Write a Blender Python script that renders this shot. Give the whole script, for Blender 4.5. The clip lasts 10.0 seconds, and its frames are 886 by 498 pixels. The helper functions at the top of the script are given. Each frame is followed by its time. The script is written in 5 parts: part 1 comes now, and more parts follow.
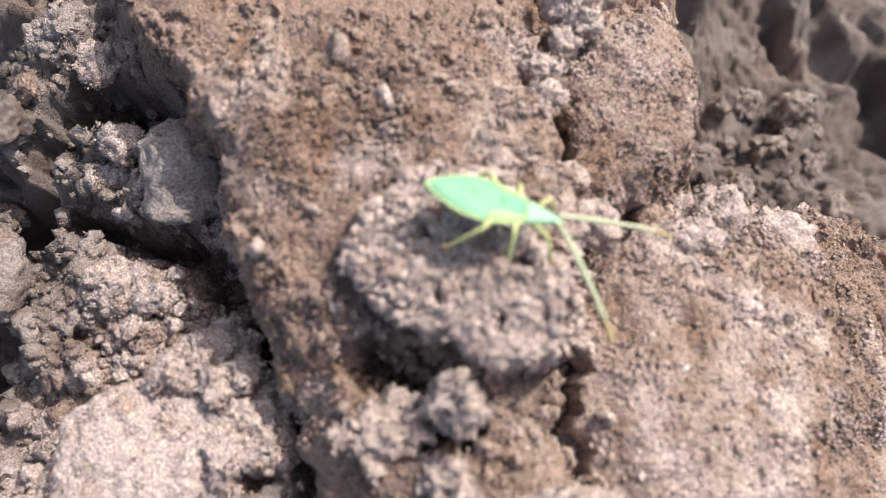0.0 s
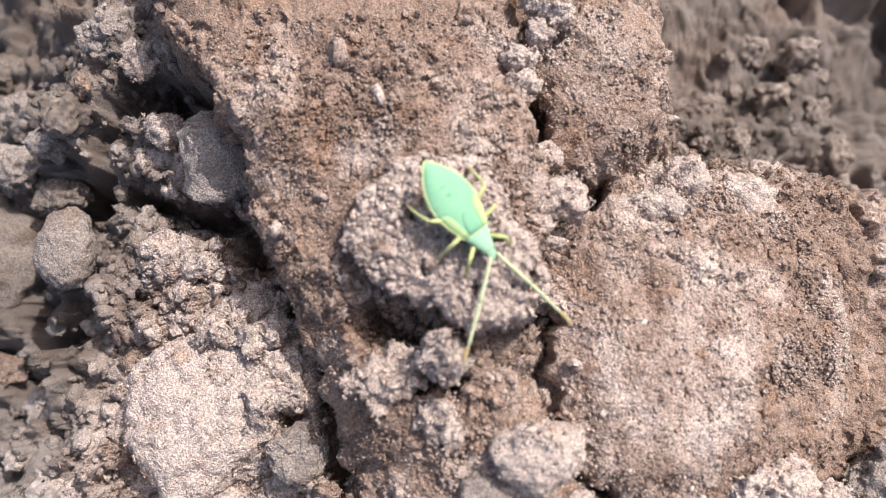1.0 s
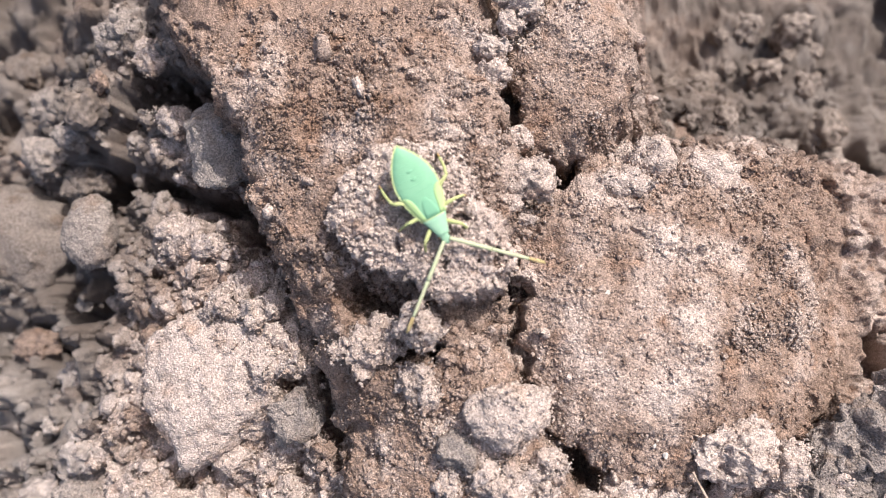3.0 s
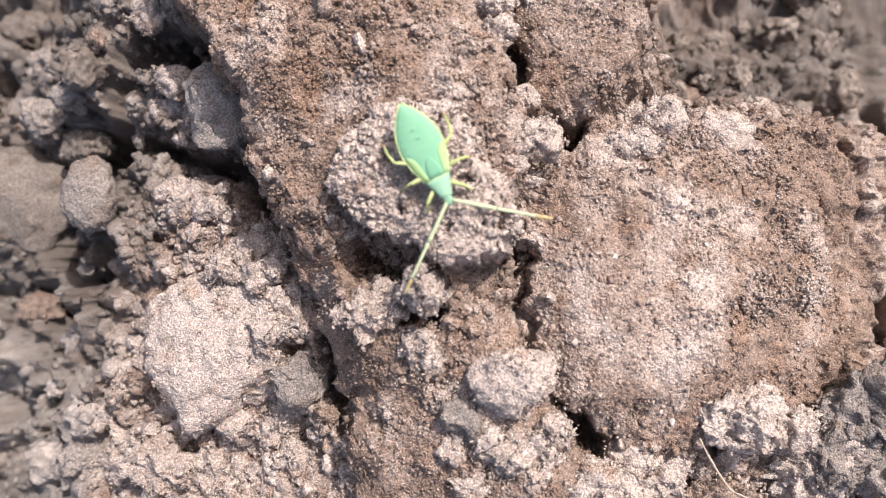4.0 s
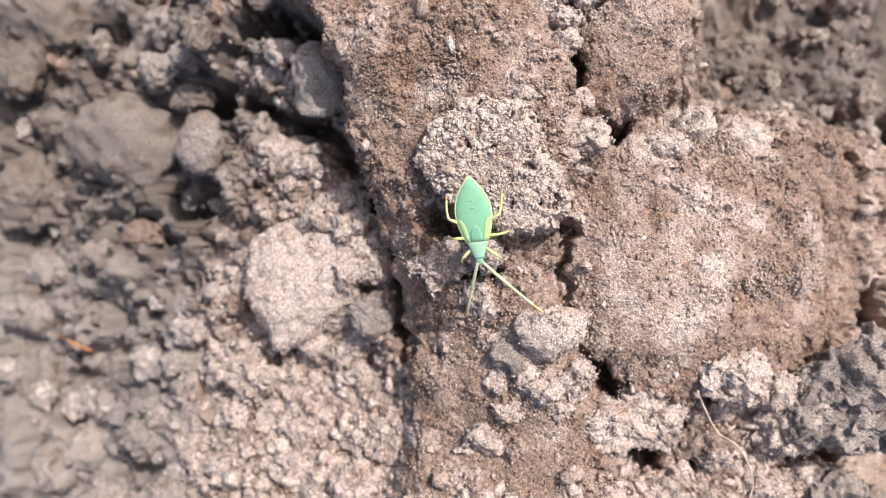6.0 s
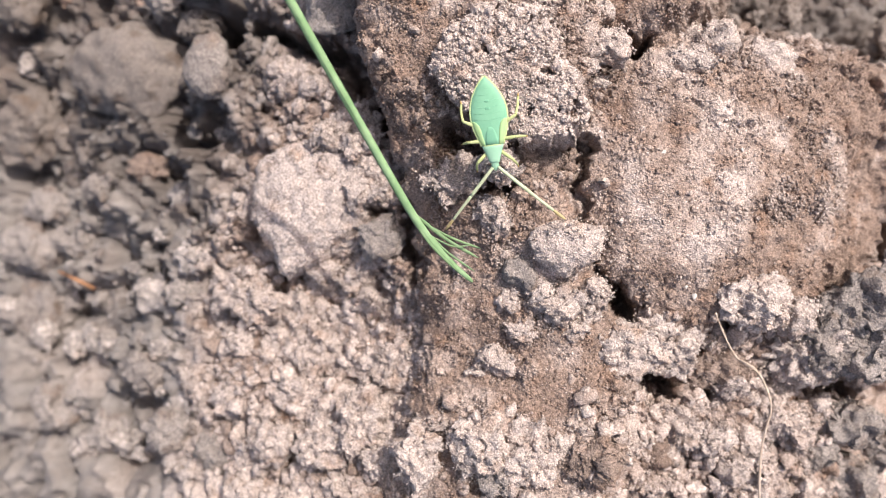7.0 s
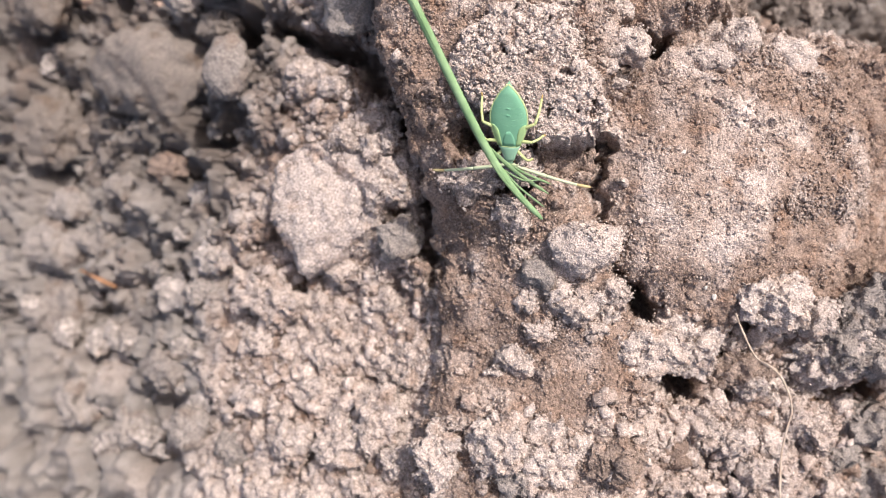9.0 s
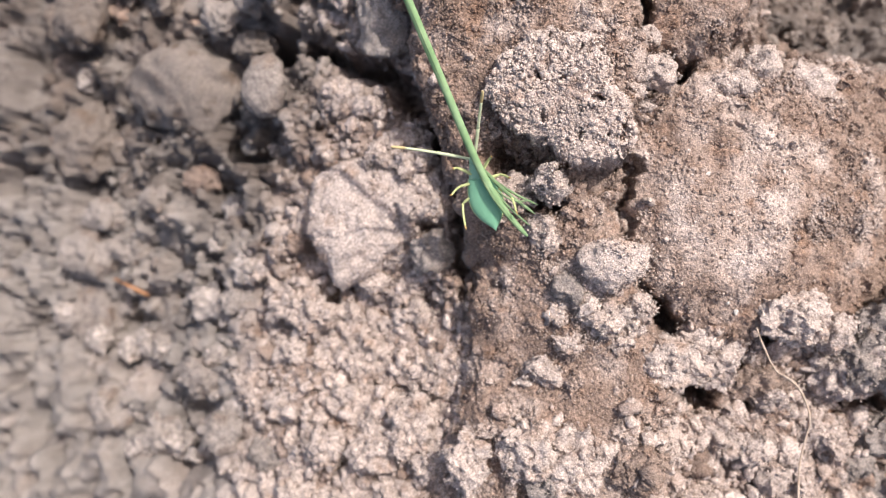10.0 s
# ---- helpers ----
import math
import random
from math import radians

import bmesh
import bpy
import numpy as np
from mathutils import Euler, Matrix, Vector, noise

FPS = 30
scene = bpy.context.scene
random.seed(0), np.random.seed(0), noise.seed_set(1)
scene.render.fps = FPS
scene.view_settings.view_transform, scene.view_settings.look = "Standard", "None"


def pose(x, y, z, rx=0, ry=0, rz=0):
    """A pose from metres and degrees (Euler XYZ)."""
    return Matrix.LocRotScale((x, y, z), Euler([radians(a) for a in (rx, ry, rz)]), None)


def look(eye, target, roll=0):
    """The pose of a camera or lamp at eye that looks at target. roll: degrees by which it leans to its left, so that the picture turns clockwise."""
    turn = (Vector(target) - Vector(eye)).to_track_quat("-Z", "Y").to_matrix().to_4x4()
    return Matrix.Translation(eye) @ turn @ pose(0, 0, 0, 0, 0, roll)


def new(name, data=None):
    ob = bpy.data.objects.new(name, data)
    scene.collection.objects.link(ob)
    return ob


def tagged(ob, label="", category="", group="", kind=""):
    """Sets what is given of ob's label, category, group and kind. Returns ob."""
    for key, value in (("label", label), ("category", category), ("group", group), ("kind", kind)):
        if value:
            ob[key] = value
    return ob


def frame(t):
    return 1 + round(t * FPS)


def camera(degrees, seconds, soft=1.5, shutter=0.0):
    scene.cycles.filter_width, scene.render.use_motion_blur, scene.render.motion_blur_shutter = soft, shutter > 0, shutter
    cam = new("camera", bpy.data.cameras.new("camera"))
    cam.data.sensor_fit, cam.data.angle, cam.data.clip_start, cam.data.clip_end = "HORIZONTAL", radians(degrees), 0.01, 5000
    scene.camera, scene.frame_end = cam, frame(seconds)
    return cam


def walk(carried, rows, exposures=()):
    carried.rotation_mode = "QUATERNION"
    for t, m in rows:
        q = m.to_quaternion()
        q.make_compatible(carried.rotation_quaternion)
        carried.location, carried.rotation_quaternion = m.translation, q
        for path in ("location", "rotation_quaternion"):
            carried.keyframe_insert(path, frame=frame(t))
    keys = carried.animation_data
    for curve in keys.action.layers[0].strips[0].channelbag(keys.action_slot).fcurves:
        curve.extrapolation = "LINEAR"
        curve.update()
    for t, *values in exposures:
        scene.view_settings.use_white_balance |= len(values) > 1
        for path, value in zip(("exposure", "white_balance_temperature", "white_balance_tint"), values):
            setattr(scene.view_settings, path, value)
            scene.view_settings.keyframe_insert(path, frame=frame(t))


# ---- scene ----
cam = camera(60.9, 10.0, soft=1.05)
MM = 0.001
UNIT, EYE, TILT = 0.0062, 0.1, -75.0
PATH = [
    (0, 0.0000, 0.0000, 0.0000, -0.000, 0.000, -0.000),
    (0.5, 0.3676, -0.7513, 0.2071, 1.909, -2.150, 0.316),
    (1, 1.4546, -2.2045, 1.0733, 4.384, -5.758, 1.788),
    (1.5, 2.0435, -2.3007, 0.6073, 5.484, -6.966, 2.077),
    (2, 2.5537, -2.6854, 0.8122, 6.207, -6.925, 2.623),
    (3.5, 3.0146, -3.5042, 1.2167, 7.625, -8.364, 3.095),
    (4, 3.0194, -3.0490, 1.0433, 7.986, -9.896, 2.931),
    (4.5, 2.9440, -3.7290, 1.8314, 9.377, -10.886, 1.855),
    (5, 2.6062, -5.6102, 2.3307, 9.784, -11.792, -0.156),
    (5.5, 2.4014, -7.0748, 3.3660, 10.035, -12.969, -1.439),
    (6, 2.5177, -6.7289, 2.3806, 10.481, -14.234, -1.420),
    (6.2, 2.6303, -6.4667, 1.5340, 10.696, -14.565, -1.598),
    (7.3, 2.1916, -6.7741, 0.1385, 10.798, -14.732, -2.186),
    (7.5, 2.1854, -6.8910, 0.3312, 11.000, -14.584, -2.044),
    (8, 2.4411, -7.0458, 0.3728, 11.203, -14.554, -1.907),
    (8.5, 2.0777, -7.2215, 0.6222, 11.791, -14.993, -1.993),
    (9, 2.2088, -6.7730, 0.3380, 11.942, -15.156, -1.786),
    (9.5, 1.8741, -6.9007, 0.3618, 12.186, -14.943, -2.114),
    (10, 1.5440, -7.7413, 0.7674, 12.300, -14.674, -2.182),
]
walk(cam, [(t, pose(0, 0, EYE, TILT) @ pose(UNIT * x, UNIT * y, UNIT * z, 90 + pitch, roll, yaw)) for t, x, y, z, yaw, pitch, roll in PATH],
     exposures=[(0.0, 0.48, 6430, 11), (10.0, 0.48, 6430, 11)])
cam.data.dof.use_dof = True
cam.data.dof.focus_distance = 0.114
cam.data.dof.aperture_fstop = 17.5

# ---- light ----
SUN_TO = Vector((0.55, 0.50, 0.90)).normalized()
world = bpy.data.worlds.new("sky")
scene.world = world
world.use_nodes = True
sky = world.node_tree.nodes.new("ShaderNodeTexSky")
sky.sky_type, sky.sun_disc = "NISHITA", False
sky.dust_density = 5.0
sky.sun_elevation = math.asin(SUN_TO.z)
sky.sun_rotation = math.atan2(SUN_TO.x, SUN_TO.y)
world.node_tree.links.new(sky.outputs[0], world.node_tree.nodes["Background"].inputs[0])
world.node_tree.nodes["Background"].inputs[1].default_value = 0.14
sun = new("sun", bpy.data.lights.new("sun", "SUN"))
sun.data.energy, sun.data.angle, sun.data.color = 3.6, radians(0.6), (1.0, 0.95, 0.89)
sun.matrix_world = look(SUN_TO, (0, 0, 0))


# ---- materials ----
def node(tree, kind, **values):
    n = tree.nodes.new(kind)
    for key, value in values.items():
        n.inputs[key.replace("_", " ")].default_value = value
    return n


def blank(name, roughness):
    mat = bpy.data.materials.new(name)
    mat.use_nodes = True
    bsdf = mat.node_tree.nodes["Principled BSDF"]
    bsdf.inputs["Roughness"].default_value = roughness
    return mat, mat.node_tree, bsdf


def mix_colour(tree, factor, a, b):
    m = tree.nodes.new("ShaderNodeMix")
    m.data_type = "RGBA"
    for slot, v in ((0, factor), (6, a), (7, b)):
        if hasattr(v, "is_linked"):
            tree.links.new(v, m.inputs[slot])
        else:
            m.inputs[slot].default_value = v if slot == 0 else (*v, 1)
    return m.outputs[2]


def ramp(tree, value, lo, hi):
    r = tree.nodes.new("ShaderNodeMapRange")
    r.inputs["From Min"].default_value, r.inputs["From Max"].default_value = lo, hi
    tree.links.new(value, r.inputs["Value"])
    return r.outputs[0]


def soil(name, damp, dusty, attribute=False, lean=0.5, bump=1.0):
    """Dry earth: two tones mixed in patches, sandy grain, fine relief."""
    mat, tree, bsdf = blank(name, 0.95)
    bsdf.inputs["Specular IOR Level"].default_value = 0.15
    at = tree.nodes.new("ShaderNodeTexCoord").outputs["Object"]

    def texture(kind, scale, detail=2.0):
        n = node(tree, kind, Scale=scale)
        if kind == "ShaderNodeTexNoise":
            n.inputs["Detail"].default_value = detail
        tree.links.new(at, n.inputs["Vector"])
        return n

    patches = texture("ShaderNodeTexNoise", 120, 4).outputs[0]
    if attribute:
        a = tree.nodes.new("ShaderNodeAttribute")
        a.attribute_name = "dryness"
        tone = a.outputs["Fac"]
    else:
        info = tree.nodes.new("ShaderNodeObjectInfo")
        tone = ramp(tree, info.outputs["Random"], -lean * 1.2, 1.2)
    add = tree.nodes.new("ShaderNodeMath")
    add.operation = "ADD"
    tree.links.new(tone, add.inputs[0])
    tree.links.new(ramp(tree, patches, 0.9, -0.1), add.inputs[1])
    base = mix_colour(tree, ramp(tree, add.outputs[0], 0.50, 1.25), damp, dusty)
    rust = texture("ShaderNodeTexNoise", 190, 3).outputs[0]
    base = mix_colour(tree, ramp(tree, rust, 0.55, 0.75), base, (damp[0] * 0.95, damp[1] * 0.84, damp[2] * 0.75))
    # grains of sand and silt, each lighter or darker than its neighbours
    sand = texture("ShaderNodeTexNoise", 2100, 1.5)
    silt = texture("ShaderNodeTexNoise", 4200, 2.5)
    grit = texture("ShaderNodeTexVoronoi", 3300)
    grit.feature = "SMOOTH_F1"
    grit.inputs["Smoothness"].default_value = 0.7
    for grains, least, most in ((sand, 0.80, 1.20), (silt, 0.76, 1.26)):
        tone = tree.nodes.new("ShaderNodeMapRange")
        for key, value in (("From Min", 0.36), ("From Max", 0.66), ("To Min", least), ("To Max", most)):
            tone.inputs[key].default_value = value
        tree.links.new(grains.outputs[0], tone.inputs["Value"])
        m = tree.nodes.new("ShaderNodeMix")
        m.data_type, m.blend_type = "RGBA", "MULTIPLY"
        m.inputs[0].default_value = 1.0
        tree.links.new(base, m.inputs[6])
        tree.links.new(tone.outputs[0], m.inputs[7])
        base = m.outputs[2]
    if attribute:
        # greyer soil of the low ground, its colour also darkened for shade there
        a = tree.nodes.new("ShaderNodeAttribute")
        a.attribute_name = "grey_and_shade"
        grey_shaded = mix_colour(tree, ramp(tree, add.outputs[0], 0.35, 1.15), (0.120, 0.103, 0.093), (0.265, 0.238, 0.222))
        base = mix_colour(tree, ramp(tree, a.outputs["Fac"], 0.0, 1.15), base, grey_shaded)
    tree.links.new(base, bsdf.inputs["Base Color"])
    last = None
    for height, distance, strength in ((texture("ShaderNodeTexNoise", 700, 4).outputs[0], 0.0003, 0.5 * bump), (grit.outputs[0], -0.00030, 0.8 * bump), (silt.outputs[0], 0.00040, 0.95 * bump)):
        b = node(tree, "ShaderNodeBump", Strength=strength, Distance=distance)
        tree.links.new(height, b.inputs["Height"])
        if last:
            tree.links.new(last, b.inputs["Normal"])
        last = b.outputs[0]
    tree.links.new(last, bsdf.inputs["Normal"])
    return mat


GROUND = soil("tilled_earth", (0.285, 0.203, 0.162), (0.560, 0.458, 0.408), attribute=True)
PALE = soil("dry_clod", (0.400, 0.316, 0.275), (0.510, 0.418, 0.372), lean=0.9)
PALEST = soil("bleached_clod", (0.410, 0.328, 0.286), (0.520, 0.428, 0.382), lean=2.5)
GREY = soil("grey_clod", (0.230, 0.192, 0.172), (0.330, 0.282, 0.256), lean=0.6)
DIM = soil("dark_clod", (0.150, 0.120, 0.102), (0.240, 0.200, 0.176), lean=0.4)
BROWN = soil("brown_clod", (0.205, 0.142, 0.112), (0.300, 0.225, 0.186), lean=0.2)


def skin(name, colour, second, scale, roughness=0.55, sheen=0.25, glow=0.0):
    """Plant or insect skin: two near tones, slight translucency."""
    mat, tree, bsdf = blank(name, roughness)
    at = tree.nodes.new("ShaderNodeTexCoord").outputs["Object"]
    n = node(tree, "ShaderNodeTexNoise", Scale=scale, Detail=3.0)
    tree.links.new(at, n.inputs["Vector"])
    tree.links.new(mix_colour(tree, ramp(tree, n.outputs[0], 0.35, 0.65), colour, second), bsdf.inputs["Base Color"])
    bsdf.inputs["Specular IOR Level"].default_value = sheen
    bsdf.inputs["Subsurface Weight"].default_value = glow
    bsdf.inputs["Subsurface Radius"].default_value = (0.0006, 0.0009, 0.0004)
    b = node(tree, "ShaderNodeBump", Strength=0.25, Distance=0.0001)
    n2 = node(tree, "ShaderNodeTexNoise", Scale=scale * 5, Detail=2.0)
    tree.links.new(at, n2.inputs["Vector"])
    tree.links.new(n2.outputs[0], b.inputs["Height"])
    tree.links.new(b.outputs[0], bsdf.inputs["Normal"])
    return mat


TURQUOISE = skin("turquoise_shell", (0.180, 0.390, 0.240), (0.205, 0.420, 0.262), 500)
DARKGREEN = skin("dark_green_shell", (0.158, 0.360, 0.222), (0.172, 0.380, 0.238), 700)
LIME = skin("yellow_green_shell", (0.345, 0.490, 0.215), (0.320, 0.470, 0.220), 700)
RIM = skin("pale_yellow_rim", (0.520, 0.590, 0.285), (0.460, 0.550, 0.260), 900)
MINT = skin("pale_mint_shell", (0.265, 0.460, 0.310), (0.300, 0.490, 0.335), 600)
LEGCOL = skin("yellow_green_leg", (0.400, 0.440, 0.185), (0.460, 0.485, 0.225), 900)
FOOT = skin("ochre_foot", (0.420, 0.280, 0.110), (0.360, 0.230, 0.090), 900)
EYECOL = skin("dark_eye", (0.060, 0.050, 0.035), (0.090, 0.060, 0.040), 900, roughness=0.2)
GRASS = skin("fresh_grass", (0.170, 0.275, 0.130), (0.240, 0.350, 0.185), 420, roughness=0.75, sheen=0.12)
GRASSDARK = skin("grass_sheath", (0.135, 0.215, 0.105), (0.225, 0.305, 0.160), 420, roughness=0.75, sheen=0.12)
ROOT = skin("pale_root", (0.520, 0.420, 0.340), (0.400, 0.300, 0.230), 600, roughness=0.8, sheen=0.1)
LINE = skin("back_line", (0.160, 0.362, 0.222), (0.170, 0.375, 0.232), 700)
FEELER = skin("pale_feeler", (0.430, 0.480, 0.300), (0.470, 0.490, 0.320), 700)
TIP = skin("ochre_tip", (0.430, 0.350, 0.180), (0.400, 0.300, 0.140), 700)
STRAW = skin("orange_straw", (0.400, 0.210, 0.110), (0.310, 0.150, 0.075), 500, roughness=0.7, sheen=0.2)
QUARTZ = skin("quartz_grain", (0.600, 0.550, 0.500), (0.500, 0.450, 0.410), 900, roughness=0.25, sheen=0.5)


# ---- shapes ----
def hash01(ix, iy, iz, k):
    h = (ix.astype(np.int64) * 374761393 + iy.astype(np.int64) * 668265263 + iz.astype(np.int64) * 2147483647 + k * 1274126177) & 0xFFFFFFFF
    h = ((h ^ (h >> 13)) * 1103515245) & 0xFFFFFFFF
    h = ((h ^ (h >> 16)) * 2654435761) & 0xFFFFFFFF
    return ((h ^ (h >> 15)) & 0xFFFFFF) / float(0x1000000)


def smooth01(a, b, v):
    u = np.clip((v - a) / (b - a), 0, 1)
    return u * u * (3 - 2 * u)


def soft(x, y, k):
    """Value noise in two dimensions, -1 to 1."""
    ix, iy = np.floor(x), np.floor(y)
    u, v = x - ix, y - iy
    u, v = u * u * u * (u * (u * 6 - 15) + 10), v * v * v * (v * (v * 6 - 15) + 10)
    o = np.zeros_like(ix)
    a, b = hash01(ix, iy, o, k), hash01(ix + 1, iy, o, k)
    c, d = hash01(ix, iy + 1, o, k), hash01(ix + 1, iy + 1, o, k)
    return 2 * (a + (b - a) * u + (c - a) * v + (a - b - c + d) * u * v) - 1


def fractal(x, y, size, k, octaves=3):
    total, amp = 0, 1.0
    for i in range(octaves):
        total = total + amp * soft(x / size + 17.3 * i, y / size - 9.1 * i, k + i)
        size, amp = size / 2.03, amp * 0.5
    return total


def cells(x, y, k):
    """Nearest-feature distance in a jittered grid, 0 to about 1."""
    ix, iy = np.floor(x), np.floor(y)
    best = np.full(x.shape, 9.0)
    o = np.zeros_like(ix)
    for dx in (-1, 0, 1):
        for dy in (-1, 0, 1):
            px = ix + dx + hash01(ix + dx, iy + dy, o, k)
            py = iy + dy + hash01(ix + dx, iy + dy, o, k + 7)
            best = np.minimum(best, (px - x) ** 2 + (py - y) ** 2)
    return np.sqrt(best)


def lumps(x, y, size, k):
    """Rounded crumbs packed side by side: 1 at a crumb's top, about 0 in the joints."""
    return 1 - np.clip(cells(x / size, y / size, k) / 0.85, 0, 1) ** 2


def along(x, y, pts):
    """Distance to a broken line."""
    best = np.full(x.shape, 1e9)
    for (ax, ay), (bx, by) in zip(pts[:-1], pts[1:]):
        ex, ey = bx - ax, by - ay
        s = np.clip(((x - ax) * ex + (y - ay) * ey) / (ex * ex + ey * ey), 0, 1)
        best = np.minimum(best, np.hypot(x - ax - s * ex, y - ay - s * ey))
    return best


def dome(x, y, cx, cy, rx, ry, turn=0.0):
    c, s = math.cos(math.radians(turn)), math.sin(math.radians(turn))
    u, v = ((x - cx) * c + (y - cy) * s) / rx, (-(x - cx) * s + (y - cy) * c) / ry
    return np.hypot(u, v)


# cracks and hollows of the soil: course, half width, depth (millimetres)
CRACKS = [
    (((-25, 18), (-22, 6), (-18.5, -1), (-16.5, -8), (-14.5, -13)), 1.7, 11),
    (((-14.5, -13), (-13, -20)), 0.9, 5),
    (((-41, 27.5), (-35, 26), (-29.5, 21.5)), 3.6, 17),
    (((-50, 50), (-41, 44), (-33, 41)), 4.0, 17),
    (((-55, 34), (-48, 31), (-43, 26)), 2.3, 11),
    (((-62, 36), (-58, 44), (-52, 52)), 2.6, 12),
    (((-72, 30), (-66, 34)), 2.8, 12),
    (((-76, 12), (-69, 9), (-64, 11)), 2.6, 10),
    (((13, 50), (11.5, 45)), 0.9, 6),
    (((13.4, 40), (14.4, 33)), 1.2, 10),
    (((19.5, 28.5), (22, 28)), 1.9, 10),
    (((15, 22), (18, 26)), 0.6, 3),
    (((14.0, 10), (14.8, 3), (17.0, -3), (19.5, -10), (22.5, -15.5)), 0.9, 3.6),
    (((21.5, -14.5), (24, -17.5)), 2.0, 12),
    (((-8.5, 10), (-6, 6.5), (-1, 4), (3, 3.5)), 1.3, 4.5),
    (((8, 5), (12, 7.5)), 1.5, 4),
    (((28.5, -25.5), (31, -33)), 2.5, 12),
    (((36.5, -26), (40, -31)), 2.5, 12),
    (((34, 38), (36, 32), (38, 29)), 1.6, 7),
    (((73, 2), (75, -6), (76, -12)), 2.4, 13),
    (((50, -30.5), (66, -29)), 2.2, 10),
    (((39, -19), (43, -18)), 1.6, 7),
]


def crumble(x, y, size, k, octaves=4):
    """Broken earth: uneven crumbs upon crumbs, about -0.5 to 1, in units of size."""
    total, amp = 0, 1.0
    for i in range(octaves):
        bend = 0.42 * size
        u = x + bend * soft(x / size * 1.7 + 3.1, y / size * 1.7, k + 31 + i) + 0.2 * size * soft(x / size * 4.3, y / size * 4.3 + 1.7, k + 41 + i)
        v = y + bend * soft(x / size * 1.7, y / size * 1.7 + 8.2, k + 51 + i) + 0.2 * size * soft(x / size * 4.3 + 5.5, y / size * 4.3, k + 61 + i)
        total = total + amp * (lumps(u, v, size, k + i) - 0.45)
        size, amp = size / 2.1, amp * 0.55
    return total


def height(x, y):
    """Height of the soil in millimetres, how dry and how grey it is (both with shade of the hollows mixed in), the
    relief of its grain, and where the three great clods lie; y points away from the viewer.
    """
    wx = x + 1.6 * fractal(x, y, 9, 3) + 0.6 * fractal(x, y, 2.3, 5)
    wy = y + 1.6 * fractal(x, y, 9, 23) + 0.6 * fractal(x, y, 2.3, 25)
    # lie of the land
    h = np.interp(wx, (-400, -160, -114, -88, -70, -61, -45, -31, -20, 0, 20, 40, 60, 80, 110, 300),
                  (-46, -44, -38, -29, -17, -8, -2, 1, 4, 6, 5, 1, -6, -22, -34, -44))
    behind = smooth01(31, 46, wx) * smooth01(28, 44, wy)
    h = h - 34 * behind
    h = h + 3 * fractal(x, y, 30, 40, 2) - 11 * behind * smooth01(-0.1, 0.6, fractal(x, y, 17, 44, 2))
    rough = 1.0 + 0 * x
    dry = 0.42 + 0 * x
    # clotted ground, coarser low down on both sides
    coarse = np.maximum(smooth01(-50, -70, wx), 0.15 * behind)
    fine = 1 - 0.5 * behind
    patch = smooth01(-0.15, 0.3, fractal(x, y, 9, 150))
    low = smooth01(-16, -24, wy) * smooth01(-90, -55, wx)
    h = h + (5.0 + 7 * coarse) * crumble(wx, wy, 19, 50, 2) * (1 - 0.6 * low) + (2.0 * (1 - 0.6 * low) * crumble(wx, wy, 6.5, 53, 2) + 0.9 * crumble(x, y, 2.6, 55, 2) * (1 - 0.8 * np.maximum(coarse, behind))) * fine * (1 - 0.8 * low * (1 - 0.35 * patch))
    h = h - 7.0 * smooth01(-44, -62, wx) * smooth01(-8, 14, wy) * smooth01(0.05, 0.5, fractal(x, y, 15, 160, 2))
    h = h - 2.4 * fine * smooth01(0.45, 0.8, fractal(x, y, 5.2, 58)) + 1.3 * low * patch
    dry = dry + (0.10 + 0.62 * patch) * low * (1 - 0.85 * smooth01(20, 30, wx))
    h = h - 5.0 * low * smooth01(24, 32, wx)
    # the big clod beside the ridge
    m = 16 - 0.0145 * (wx - 24) ** 2 - 0.011 * (wy - 6) ** 2
    inside = smooth01(-21, -16.5, wy + 0.10 * (wx - 40)) * (1 - smooth01(25, 31, wy - 0.12 * (wx - 30))) * smooth01(13, 16, wx) * (1 - smooth01(62, 74, wx))
    scab = smooth01(-0.05, 0.5, fractal(x, y, 9, 64) + 0.6 * smooth01(42, 58, wx) + 0.5 * smooth01(14, 26, wy))
    m = m + 0.8 * fractal(x, y, 8, 60) + (0.25 + 0.95 * scab) * crumble(x, y, 3.4, 61, 2)
    take = big = smooth01(0.02, 0.75, inside)
    h = h + (np.maximum(m, h - 3) - h) * take
    rough, dry = rough * (1 - take * (0.75 - 0.5 * scab)), dry + (0.42 + 0.3 * fractal(x, y, 12, 62) - 0.45 * scab * smooth01(36, 50, wx) - 0.35 * smooth01(34, 60, wx + 9 * fractal(x, y, 13, 66)) - dry) * take
    # the small smooth clod behind it
    r = dome(wx, wy, 22.5, 42, 11.5, 15, -8)
    m = 16.5 - 6 * r ** 4 + 0.5 * fractal(x, y, 5, 65)
    take = small = 1 - smooth01(0.85, 1.1, r)
    h = h + (np.maximum(m, h - 4) - h) * take
    rough, dry = rough * (1 - 0.85 * take), dry + (0.2 - dry) * take
    # the ridge
    left = np.interp(wy, (-60, -45, -30, -13, -8, -1, 6, 14, 23, 33, 40, 48, 58, 90), (-20, -15, -12.5, -12.5, -14.6, -16.2, -20, -22.7, -27.7, -29, -35, -39.6, -45, -58))
    right = np.interp(wy, (-60, -45, -30, -16, -9, -3, 3, 10, 20, 27, 36, 43, 58, 90), (24, 25, 26, 22, 18, 15.5, 13.6, 13, 14.5, 17, 13, 11, 13, 18))
